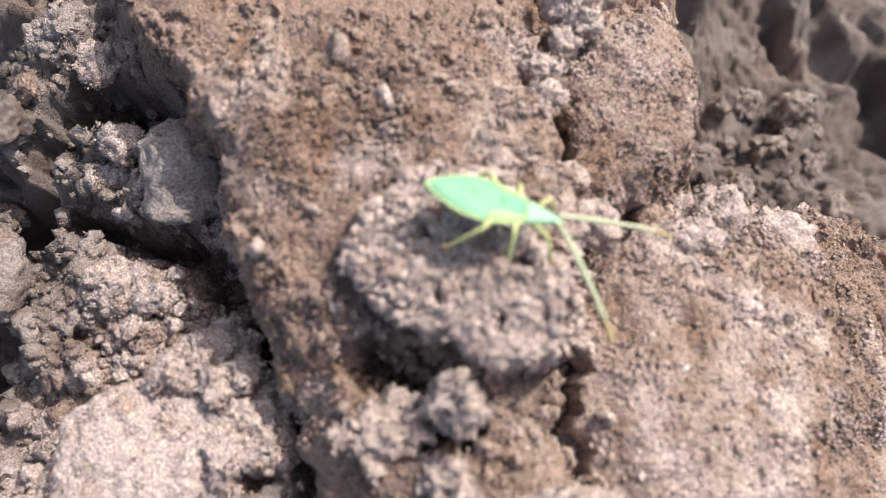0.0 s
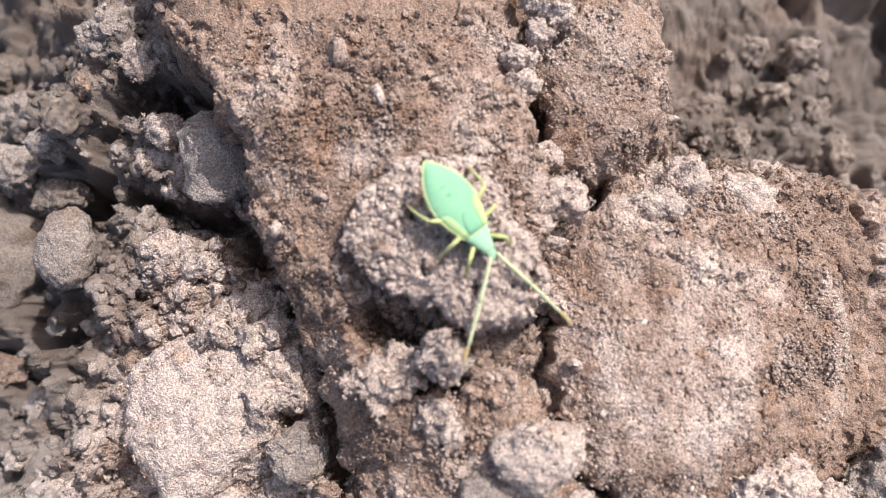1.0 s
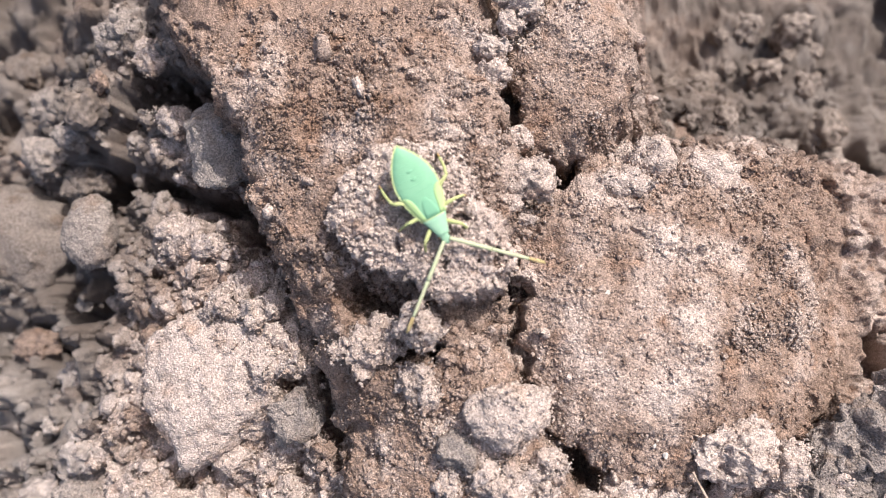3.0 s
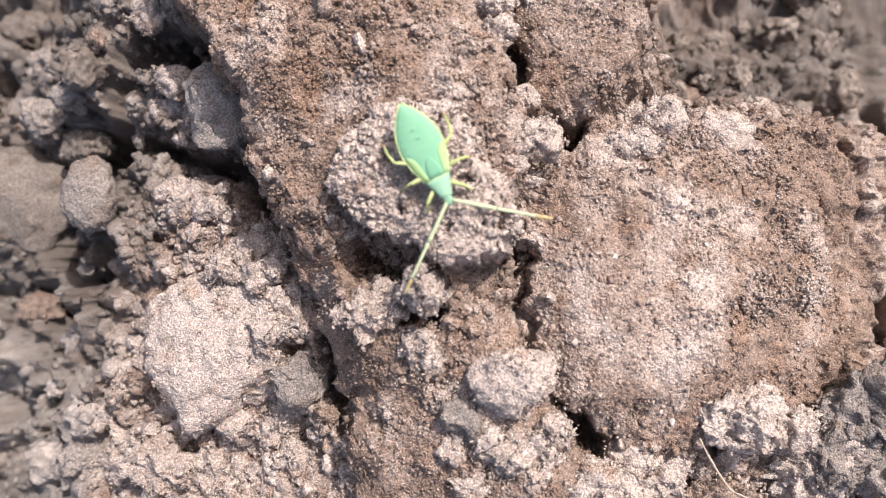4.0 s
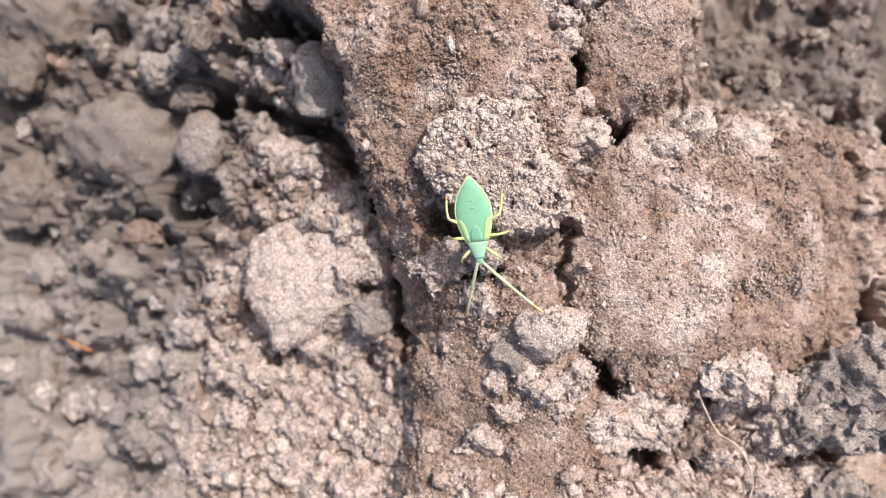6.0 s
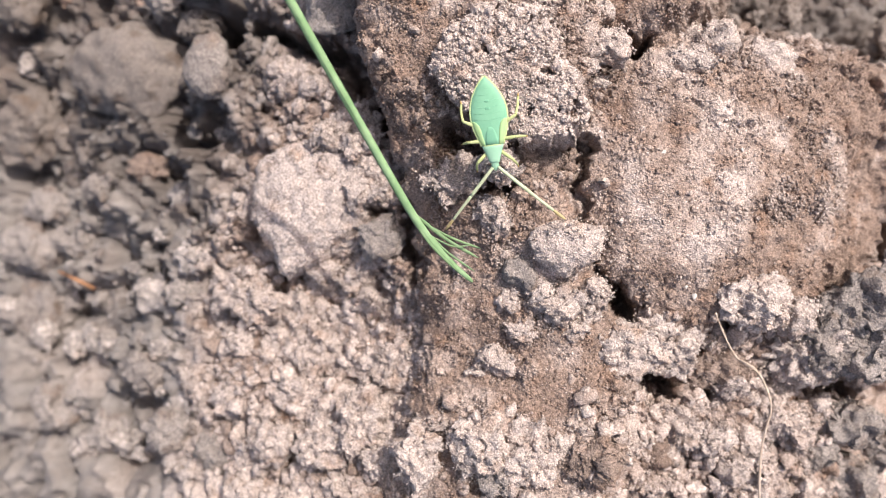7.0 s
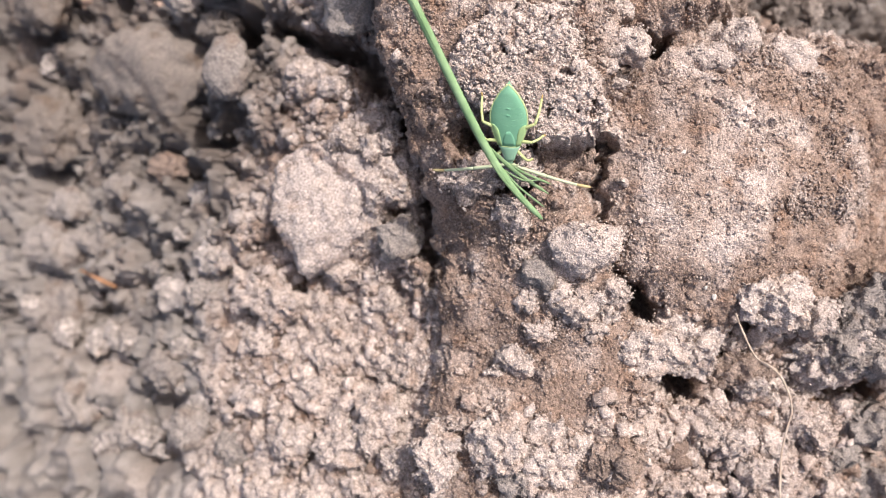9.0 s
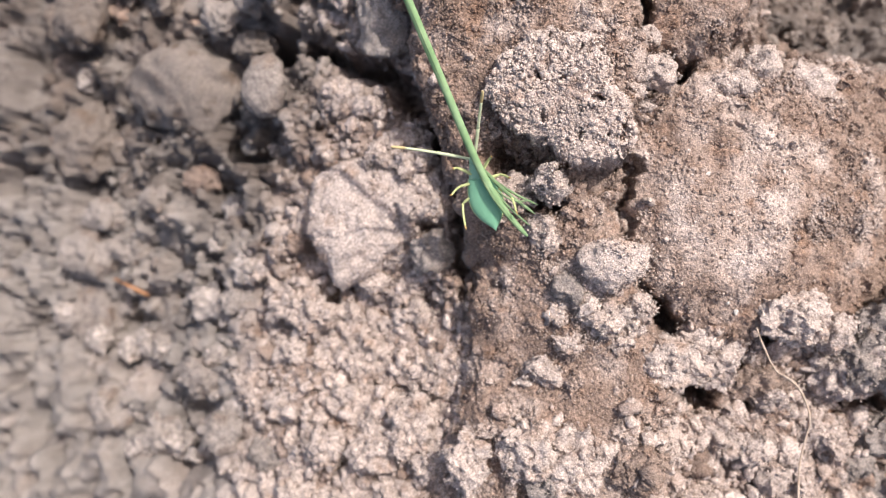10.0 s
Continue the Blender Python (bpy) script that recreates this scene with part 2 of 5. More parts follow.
    top = np.interp(wy, (-60, -40, -27, -12, 0, 12, 23, 38, 45, 70, 120), (13, 14.5, 13.5, 16.5, 19, 21, 23, 23.5, 22, 16, 0))
    mid, half = (left + right) / 2, (right - left) / 2
    u = (wx - mid) / half
    m = top - 4.5 * np.clip(np.abs(u), 0, 1.3) ** 4 - np.where(u < 0, 2.5 * u * u, 0) + 1.0 * fractal(x, y, 10, 70) + 0.3 * fractal(x, y, 2.6, 71)
    wide = np.interp(wy, (-40, -16, -5, 6, 14, 45), (7.0, 3.0, 2.2, 2.5, 5.0, 6.0))
    take = smooth01(left - wide * 0.4, left + wide * 0.6, wx) * (1 - smooth01(right - 1.5, right + 1.2, wx))
    scab = smooth01(0.12, 0.55, fractal(x, y, 7, 80) + 0.25 * smooth01(2, 26, np.abs(x + 4) + 0.2 * np.abs(y - 30)))
    m = m + scab * (1.25 * crumble(x, y, 2.7, 81, 2))
    h = h + (m - h) * take
    rough, dry = rough * (1 - take * (0.8 - 0.5 * scab)), dry + (-0.02 + 0.26 * smooth01(14, -14, wy) + 0.3 * fractal(x, y, 11, 72) + 0.22 * scab - dry) * take
    # pale crumbly cap on which the insect stands, broken off steeply towards the hollow below it
    r = np.minimum(dome(wx, wy, -0.4, 20.2, 9.6, 9.6, -15), dome(wx, wy, 6.6, 13.2, 7.4, 5.8, -8))
    m = 26.4 - 1.6 * r ** 4 + 0.50 * crumble(wx, wy, 4.6, 90, 2) + 0.24 * crumble(x, y, 1.7, 94, 2) - 2.2 * smooth01(0.70, 0.82, fractal(x, y, 2.6, 92))
    cap = 1 - smooth01(0.98, 1.04, r)
    h = h - 5.5 * (1 - smooth01(0.55, 1.15, dome(wx, wy, -3.6, 5.8, 7.6, 4.4, -22))) * (1 - cap)
    h = h + (np.maximum(m, h) - h) * cap
    rough, dry = rough + (0.35 - rough) * cap, dry + (1.0 - dry) * cap
    # crumbs in the foreground
    fore = smooth01(-33, -42, wy) * smooth01(-30, -20, wx) * (1 - smooth01(20, 30, wx))
    fore = fore * patch
    h = h + 0.6 * fore + fore * (1.7 * crumble(wx, wy, 5, 95, 2) + 0.6 * crumble(x, y, 1.8, 97, 2))
    dry = dry + fore * 0.6
    for pts, wide, deep in CRACKS:
        d = along(wx, wy, pts) / wide
        h = h - deep * (1 - smooth01(0.35, 1.25, d))
    # grain
    gx, gy = x + 0.16 * soft(x / 0.5, y / 0.5, 105), y + 0.16 * soft(x / 0.5, y / 0.5, 106)
    calm = 1 - 0.45 * big
    grain = rough * (0.42 * crumble(x, y, 1.5, 100, 2)) + calm * 0.24 * lumps(gx, gy, 0.72, 101) + calm * 0.20 * lumps(gx, gy, 0.43, 104) + 0.22 * soft(x / 0.33, y / 0.33, 103)
    # hollows: greyer, damper soil, with some of their shade put into the colour
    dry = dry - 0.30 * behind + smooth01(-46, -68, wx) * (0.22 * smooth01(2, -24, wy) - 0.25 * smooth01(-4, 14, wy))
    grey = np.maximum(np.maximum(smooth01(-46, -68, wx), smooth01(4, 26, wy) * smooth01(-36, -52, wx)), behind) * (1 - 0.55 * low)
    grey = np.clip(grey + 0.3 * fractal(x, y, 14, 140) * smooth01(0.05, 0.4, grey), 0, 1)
    return h, np.clip(dry + 0.25 * fractal(x, y, 5, 110), 0, 1), grey, grain, (big, small, cap)

def link(name, mesh, material, parent=None, label=""):
    if material:
        mesh.materials.append(material)
    ob = new(name, mesh)
    if parent:
        ob.parent = parent
    if label:
        ob["label"] = label
    return ob


def part(name, bm, material, parent=None, label="", smooth=True):
    mesh = bpy.data.meshes.new(name)
    bm.to_mesh(mesh)
    bm.free()
    mesh.polygons.foreach_set("use_smooth", [smooth] * len(mesh.polygons))
    return link(name, mesh, material, parent, label)


def growing(start, step, rate, stop):
    out, v = [], start
    while v < stop:
        out.append(v)
        step *= rate
        v += step
    return out + [stop]


def spacing(lo, hi, near, mid_lo, mid_hi, far_lo, far_hi, coarse, reach):
    """Fine steps in the middle, coarser ones outside in two zones, growing ones to the horizon."""
    half = 0.45
    inner = [np.arange(mid_lo, lo, half), np.arange(lo, hi, near), np.arange(hi, mid_hi, half)]
    outer = np.arange(far_lo, mid_lo, coarse), np.arange(mid_hi, far_hi, coarse)
    out = np.array(growing(far_hi, coarse, 1.35, reach))
    back = np.array(growing(-far_lo, coarse, 1.35, reach))[::-1] * -1
    return np.concatenate([back[:-1], outer[0], *inner, outer[1], out])


BALL = np.array([(1, 0, 0), (-1, 0, 0), (0, 1, 0), (0, -1, 0), (0, 0, 1), (0, 0, -1)], float)
BALL_FACES = np.array([(0, 2, 4), (2, 1, 4), (1, 3, 4), (3, 0, 4), (2, 0, 5), (1, 2, 5), (3, 1, 5), (0, 3, 5)])


def granules(at, size, rnd):
    """Angular grains of that size about the places given (millimetres): corners and triangles."""
    n = len(at)
    points = BALL[None] * rnd.uniform(0.8, 1.4, (n, 6, 1)) * size[:, None, None]
    turn, tilt = rnd.uniform(0, 6.28, (n, 1)), rnd.uniform(-0.7, 0.7, (n, 1))
    x, y, z = points[..., 0], points[..., 1], points[..., 2]
    y, z = y * np.cos(tilt) - z * np.sin(tilt), y * np.sin(tilt) + z * np.cos(tilt)
    points = np.stack([x * np.cos(turn) - y * np.sin(turn), x * np.sin(turn) + y * np.cos(turn), z], -1) + at[:, None]
    return points.reshape(-1, 3), (BALL_FACES[None] + (np.arange(n) * 6)[:, None, None]).reshape(-1, 3)


def sheet(name, co, quads, dry, grey, material, triangles=None):
    mesh = bpy.data.meshes.new(name)
    tris = np.zeros((0, 3), int) if triangles is None else triangles
    corners = np.concatenate([quads.ravel(), tris.ravel()])
    starts = np.concatenate([np.arange(0, quads.size, 4), quads.size + np.arange(0, tris.size, 3)])
    mesh.vertices.add(len(co))
    mesh.vertices.foreach_set("co", co.ravel())
    mesh.loops.add(len(corners))
    mesh.loops.foreach_set("vertex_index", corners.astype(np.int32))
    mesh.polygons.add(len(starts))
    mesh.polygons.foreach_set("loop_start", starts.astype(np.int32))
    mesh.update(calc_edges=True)
    mesh.polygons.foreach_set("use_smooth", np.ones(len(starts), bool))
    for key, values in (("dryness", dry), ("grey_and_shade", grey)):
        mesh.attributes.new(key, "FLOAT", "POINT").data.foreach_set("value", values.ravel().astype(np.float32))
    return link(name, mesh, material)


def solid(name, label, mask, co, quads, dry, grey, grains=0):
    """A great clod of its own: the skin of the soil where mask is set, and a body under it."""
    keep = (mask.ravel()[quads] > 0.22).all(1)
    q = quads[keep]
    used = np.unique(q)
    index = np.full(len(co), -1)
    index[used] = np.arange(len(used))
    q, n = index[q], len(used)
    top = co[used] + (0, 0, 0.05 * MM)
    # rim edges occur in one quad only
    edges = np.concatenate([q[:, (0, 1)], q[:, (1, 2)], q[:, (2, 3)], q[:, (3, 0)]])
    key = np.sort(edges, 1) @ np.array([n, 1])
    _, first, count = np.unique(key, return_index=True, return_counts=True)
    rim = edges[first[count == 1]]
    edge = np.unique(rim)
    lower = np.full(n, -1)
    lower[edge] = n + np.arange(len(edge))
    base = co[used][edge] - (0, 0, 9 * MM)
    heart = n + len(edge)
    wall = np.stack([rim[:, 1], rim[:, 0], lower[rim[:, 0]], lower[rim[:, 1]]], -1)
    under = np.stack([lower[rim[:, 1]], lower[rim[:, 0]], np.full(len(rim), heart)], -1)
    d, g = dry.ravel()[used], grey.ravel()[used]
    dry, grey = np.concatenate([d, d[edge], d[:1]]), np.concatenate([g, g[edge], g[:1]])
    co = np.concatenate([top, base, base.mean(0, keepdims=True)])
    faces = np.concatenate([q, wall])
    if grains:
        rnd = np.random.default_rng(len(used))
        pick = rnd.integers(0, n, grains)
        extra, tris = granules(co[pick] / MM, 0.08 + 0.17 * rnd.random(grains) ** 1.6, rnd)
        tone = np.repeat(np.clip(dry[pick] + rnd.uniform(-0.1, 0.4, grains), 0, 1.2), 6)
    ob = tagged(sheet(name, co, faces, dry, grey, GROUND, under), label, "clod")
    if grains:
        crust = sheet("crust", extra * MM, np.zeros((0, 4), int), tone, np.repeat(grey[pick], 6), GROUND, tris)
        crust.parent = ob
        crust["label"] = "loose pale grains caked on the clod"
    return ob


def crumb_patch(parent, cx, cy, rx, ry):
    """Crumbs of many sizes stuck in a patch on the skin of a great clod."""
    rnd = np.random.default_rng(int(cx * 10 + cy))
    lots = int(4.5 * rx * ry)
    a, r = rnd.uniform(0, 6.28, lots), rnd.random(lots) ** 0.6
    x, y = cx + rx * r * np.cos(a), cy + ry * r * np.sin(a)
    many = rnd.integers(5, 13, lots)
    wide = np.repeat(rnd.uniform(0.3, 1.0, lots), many)
    a, r = rnd.uniform(0, 6.28, many.sum()), rnd.random(many.sum()) ** 0.5
    x, y = np.repeat(x, many) + wide * r * np.cos(a), np.repeat(y, many) + wide * r * np.sin(a)
    h, dry, grey, grain, _ = height(x[None], y[None])
    z = h[0] + 0.8 * grain[0] + 0.8 * wide * np.sqrt(1 - r * r) * rnd.random(len(x)) ** 0.5
    co, tris = granules(np.stack([x, y, z], -1), 0.11 + 0.24 * rnd.random(len(x)) ** 1.6, rnd)
    tone = np.repeat(np.clip(dry[0] + rnd.uniform(0.15, 0.55, len(x)), 0, 1.2), 6)
    ob = sheet("crumb_patch", co * MM, np.zeros((0, 4), int), tone, np.repeat(grey[0], 6), GROUND, tris)
    ob.parent = parent
    ob["label"] = "patch of crumbs stuck on the clod's skin"


def build_ground():
    xs = spacing(-38, 66, 0.22, -66, 86, -160, 128, 0.95, 4e6)
    ys = spacing(-46, 46, 0.22, -50, 64, -80, 124, 0.95, 4e6)
    x, y = np.meshgrid(xs, ys)
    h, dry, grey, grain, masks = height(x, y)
    slope = np.gradient(h, axis=1) / np.gradient(x, axis=1), np.gradient(h, axis=0) / np.gradient(y, axis=0)
    steep = slope[0] ** 2 + slope[1] ** 2
    h = h + grain / (1 + 0.8 * steep)
    far = smooth01(150, 420, np.hypot(x, y))
    h = h * (1 - far) + (-30) * far
    dry, grey = dry * (1 - far) + 0.45 * far, grey * (1 - far) + 0.4 * far
    shift = 1 - smooth01(120, 240, np.hypot(x, y))
    wall = shift * np.clip(steep - 0.6, 0, 1) * smooth01(-64, -50, x) * smooth01(68, 57, x) * smooth01(64, 48, y)
    shift = shift * (0.25 + 0.75 * smooth01(80, 64, x) * smooth01(64, 48, y) * smooth01(-90, -60, x))
    x, y = (x + shift * (0.30 * fractal(x, y, 1.4, 120, 2) + 0.6 * soft(x / 3.1, y / 3.1, 124)) + wall * 0.55 * fractal(y + 0.3 * x, h, 1.5, 126, 2),
            y + shift * (0.30 * fractal(x, y, 1.4, 130, 2) + 0.6 * soft(x / 3.1, y / 3.1, 134)) + wall * 0.55 * fractal(x - 0.3 * y, h, 1.5, 136, 2))
    n, m = len(xs), len(ys)
    i = (np.arange(m - 1)[:, None] * n + np.arange(n - 1)[None, :]).ravel()
    quads = np.stack([i, i + 1, i + n + 1, i + n], -1)
    co = np.stack([x, y, h], -1).reshape(-1, 3) * MM
    big = solid("large_clod", "large rounded brown clod with a sandy skin beside the ridge", masks[0] * (1 - masks[1]) * (1 - masks[2]), co, quads, dry, grey)
    small = solid("smooth_brown_clod", "smooth reddish-brown clod leaning on the ridge", masks[1], co, quads, dry, grey)
    solid("crumbly_clod", "broad pale crumbly clod of earth on top of the ridge", masks[2], co, quads, dry, grey, 7500)
    for px, py, rx, ry in ((33.5, 28, 4.5, 3.0), (40.5, 26.5, 4.5, 2.2), (52.5, 15, 3.5, 6.0), (48, 3, 3.0, 5.0), (58, 6, 4.0, 7.0), (50, 23, 5.0, 2.5)):
        crumb_patch(big, px, py, rx, ry)
    for px, py, rx, ry in ((28, 33, 2.5, 1.8), (17, 47, 1.8, 3.0), (24, 52, 3.0, 2.0)):
        crumb_patch(small, px, py, rx, ry)
    under = sum(smooth01(0.35, 0.85, k) for k in (masks[0] * (1 - masks[1]) * (1 - masks[2]), masks[1], masks[2]))
    co[:, 2] -= 4 * MM * np.clip(under, 0, 1).ravel()
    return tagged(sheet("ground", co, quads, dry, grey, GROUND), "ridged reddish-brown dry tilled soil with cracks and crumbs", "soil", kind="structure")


build_ground()


def high(x, y):
    h = height(np.array([[float(x)]]), np.array([[float(y)]]))
    return float(h[0][0, 0] + 0.5 * h[3][0, 0])


def soft3(p, size, k):
    q = p / size
    i = np.floor(q)
    f = q - i
    f = f * f * (3 - 2 * f)
    total = 0
    for a in (0, 1):
        for b in (0, 1):
            for c in (0, 1):
                w = (f[:, 0] if a else 1 - f[:, 0]) * (f[:, 1] if b else 1 - f[:, 1]) * (f[:, 2] if c else 1 - f[:, 2])
                total = total + w * hash01(i[:, 0] + a, i[:, 1] + b, i[:, 2] + c, k)
    return 2 * total - 1


def lumps3(p, size, k):
    q = p / size
    i = np.floor(q)
    best = np.full(len(p), 9.0)
    for a in (-1, 0, 1):
        for b in (-1, 0, 1):
            for c in (-1, 0, 1):
                j = i + (a, b, c)
                d = 0
                for axis in range(3):
                    d = d + (j[:, axis] + hash01(j[:, 0], j[:, 1], j[:, 2], k + 5 * axis) - q[:, axis]) ** 2
                best = np.minimum(best, d)
    return 1 - np.clip(best, 0, 1)


def clod_mesh(name, rx, ry, rz, seed, detail=4, crumbly=1.0, facets=0.0, warp=1.0, plan=None, coat=0.0, crusts=None):
    """A lump of earth about its centre: facets cut it blocky, crumbs roughen it (millimetres)."""
    bm = bmesh.new()
    bmesh.ops.create_icosphere(bm, subdivisions=detail, radius=1)
    mesh = bpy.data.meshes.new(name)
    bm.to_mesh(mesh)
    bm.free()
    p = np.empty(len(mesh.vertices) * 3)
    mesh.vertices.foreach_get("co", p)
    p = p.reshape(-1, 3)
    rnd = random.Random(seed)
    if facets:
        for _ in range(9):
            n = np.array([rnd.gauss(0, 1), rnd.gauss(0, 1), rnd.gauss(0, 0.8)])
            n /= np.linalg.norm(n)
            cut = rnd.uniform(0.62, 0.88)
            over = np.clip(p @ n - cut, 0, None) * facets
            p = p - over[:, None] * n
    size = np.array([rx, ry, rz])
    r = float(np.mean(size))
    q = p * size
    if plan:
        # a block with that outline seen from above, and a flattish top
        corner = [math.atan2(b, a) for a, b in plan]
        order = sorted(range(len(plan)), key=lambda i: corner[i])
        ring = [plan[i] for i in order]
        out = np.linalg.norm(p[:, :2], axis=1)
        d = p[:, :2] / np.maximum(out, 1e-6)[:, None]
        reach = np.full(len(p), 1e9)
        for (ax, ay), (bx, by) in zip(ring, ring[1:] + ring[:1]):
            nx, ny = by - ay, ax - bx
            along_n = d[:, 0] * nx + d[:, 1] * ny
            reach = np.where(along_n > 1e-6, np.minimum(reach, (ax * nx + ay * ny) / np.maximum(along_n, 1e-6)), reach)
        level = np.sign(p[:, 2]) * np.abs(p[:, 2]) ** 0.55
        q = np.stack([d[:, 0] * reach * out ** 0.8, d[:, 1] * reach * out ** 0.8, level * rz], -1)
    away = p / np.linalg.norm(p, axis=1)[:, None]
    o = np.array([rnd.uniform(-99, 99) for _ in range(3)])
    # bend the lump out of round at three sizes, then break its skin into crumbs
    for k, (span, amount) in enumerate(((0.95, 0.34), (0.42, 0.18), (0.2, 0.12))):
        field = np.stack([soft3(q + o + 7.7 * axis, r * span, seed + 10 * k + axis) for axis in range(3)], -1)
        q = q + field * (amount * r * warp)
    bumps = 0.20 * crumbly * r * lumps3(q + o, r * 0.5, seed + 2)
    for span in (1.9, 0.95, 0.5):
        if span < r * 0.7:
            bumps = bumps + span * (0.28 + 0.36 * min(1.0, crumbly)) * lumps3(q + o, span, seed + int(span * 10))
    if crumbly > 0.7:
        bumps = bumps - 0.30 * min(r, 4.0) * np.clip(soft3(q + o, 0.42 * r, seed + 21) - 0.35, 0, 0.5) * 2
    q = q + away * (bumps - bumps.mean())[:, None]
    if detail > 5:
        q = q + away * (0.20 * lumps3(q + o, 0.55, seed + 77))[:, None]
    if coat:
        # single grains clinging to the skin, thickest on top
        grow = np.random.default_rng(seed)
        skin_at = q[away[:, 2] > -0.45]
        n = int(min(1500, coat * (26.0 if r > 1.5 else 9.0) * r * r))
        # six in ten sit together in small knots
        single, knots = int(0.4 * n), max(1, n // 11)
        heart = skin_at[grow.integers(0, len(skin_at), knots)]
        lumped = heart[grow.integers(0, knots, n - single)] + grow.normal(0, min(0.42, 0.16 * r), (n - single, 3)) + (0, 0, 0.1)
        at = np.concatenate([skin_at[grow.integers(0, len(skin_at), single)] + grow.uniform(-0.2, 0.2, (single, 3)), lumped])
        extra, tris = granules(at, (0.09 + 0.20 * grow.random(n) ** 1.6) * min(1.0, r / 2), grow)
        t = np.empty(len(mesh.polygons) * 3, np.int32)
        mesh.polygons.foreach_get("vertices", t)
        if crusts is None:
            mesh = bpy.data.meshes.new(name)
            mesh.from_pydata((np.concatenate([q, extra]) * MM).tolist(), [], np.concatenate([t.reshape(-1, 3), tris + len(q)]).tolist())
        else:
            crust = bpy.data.meshes.new("crust")
            crust.from_pydata((extra * MM).tolist(), [], tris.tolist())
            crust.polygons.foreach_set("use_smooth", [True] * len(crust.polygons))
            crusts.append(crust)
    if not coat or crusts is not None:
        mesh.vertices.foreach_set("co", (q * MM).ravel())
    mesh.update()
    mesh.polygons.foreach_set("use_smooth", [True] * len(mesh.polygons))
    return mesh


def clod(name, label, x, y, z, rx, ry, rz, turn, material, detail=4, crumbly=1.0, facets=0.0, group="", warp=0.85, tip=0.0, plan=None, coat=None):
    """A clod of its own whose centre lies at x, y, z (millimetres)."""
    if coat is None:
        coat = 1.0 if crumbly >= 0.8 and -62 < x < 64 else 0.0
    if crumbly >= 1.2 and min(rx, ry) > 3.6 and -30 < x < 64 and y > -50:
        detail = 6
    crusts = []
    mesh = clod_mesh(name, rx, ry, rz, int(abs(x * 131 + y * 17 + rx * 7)) % 9973 + 3, detail, crumbly, facets, warp, plan, coat, crusts)
    ob = link(name, mesh, material)
    for crust in crusts:
        link("crust", crust, material, ob, "loose grains caked on the clod")
    ob.matrix_world = pose(x * MM, y * MM, z * MM, tip, 0, turn)
    return tagged(ob, label, "clod", group)


# ---- clods ----
clod("boulder_clod", "large pale blocky clod of dry earth beside the crack", -36.0, -3.2, 2.2, 12.0, 12.0, 7.6, 0, PALE, 6, 0.45, 0, "", 0.26,
     plan=((-11.4, -2.4), (-10.6, 7.4), (-3.2, 11.8), (7.0, 12.4), (12.6, 6.4), (11.4, -3.6), (2.8, -10.6), (-3.6, -14.4)), coat=0.7)
clod("crumbly_clod", "pale crumbly clod leaning on the large block", -24.4, 3.7, 4.9, 5.5, 6.3, 3.8, 0, PALE, 5, 1.3, 0, "loose clods", 0.85)
clod("grey_clod", "grey blocky clod wedged beside the crack", -21.2, -8.5, 6.9, 4.3, 4.7, 3.4, 0, GREY, 5, 0.5, 0.8, "loose clods", 0.85)
clod("crumbly_clod", "pale crumbly clod behind the large block", -29.6, 11.1, 4.8, 5.7, 3.7, 2.6, 0, PALE, 5, 1.2, 0, "loose clods", 0.85)
clod("pointed_clod", "grey-brown pear-shaped clod standing in the hollow", -61.6, 23.1, -1.0, 4.9, 6.7, 4.4, 10, GREY, 5, 0.3, 0, "", 0.4)
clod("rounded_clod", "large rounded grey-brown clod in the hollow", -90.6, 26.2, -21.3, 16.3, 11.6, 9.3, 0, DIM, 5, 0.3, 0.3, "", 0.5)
clod("clod", "grey earth clod in the hollow", -80.3, 51.8, -15.9, 5.4, 4.5, 3.4, 0, GREY, 5, 0.9, 0, "loose clods", 0.85)
clod("clod", "grey earth clod in the hollow", -79.7, 40.8, -12.9, 4.6, 4.4, 3.3, 0, GREY, 5, 0.9, 0, "loose clods", 0.85)
clod("clod", "grey earth clod in the hollow", -69.3, 43.2, -5.8, 3.6, 3.0, 2.3, 0, GREY, 4, 0.9, 0, "loose clods", 0.85)
clod("clod", "grey earth clod in the hollow", -56.3, 59.7, 0.4, 5.5, 4.5, 3.4, 0, GREY, 5, 0.9, 0, "loose clods", 0.85)
clod("clod", "pale dry crumbly earth clod on the soil", -50.5, 54.3, 0.9, 3.3, 3.1, 2.3, 0, PALE, 4, 0.9, 0, "loose clods", 0.85)
clod("clod", "pale dry crumbly earth clod on the soil", -45.1, 41.8, 1.4, 3.5, 3.0, 2.2, 0, PALE, 4, 0.9, 0, "loose clods", 0.85)
clod("clod", "pale dry crumbly earth clod on the soil", -48.6, 38.6, -2.7, 2.8, 2.5, 1.9, 0, PALE, 4, 0.9, 0, "loose clods", 0.85)
clod("clod", "pale dry crumbly earth clod on the soil", -43.0, 21.4, 1.7, 4.4, 3.4, 2.5, 0, PALE, 5, 0.9, 0, "loose clods", 0.85)
clod("clod", "pale dry crumbly earth clod on the soil", -37.3, 19.3, 2.9, 3.1, 2.6, 2.0, 0, PALE, 4, 0.9, 0, "loose clods", 0.85)
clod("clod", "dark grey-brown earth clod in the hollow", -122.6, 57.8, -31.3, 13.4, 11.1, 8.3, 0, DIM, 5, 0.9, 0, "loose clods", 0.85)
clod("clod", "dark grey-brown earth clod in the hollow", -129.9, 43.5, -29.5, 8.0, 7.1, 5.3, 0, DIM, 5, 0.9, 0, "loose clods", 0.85)
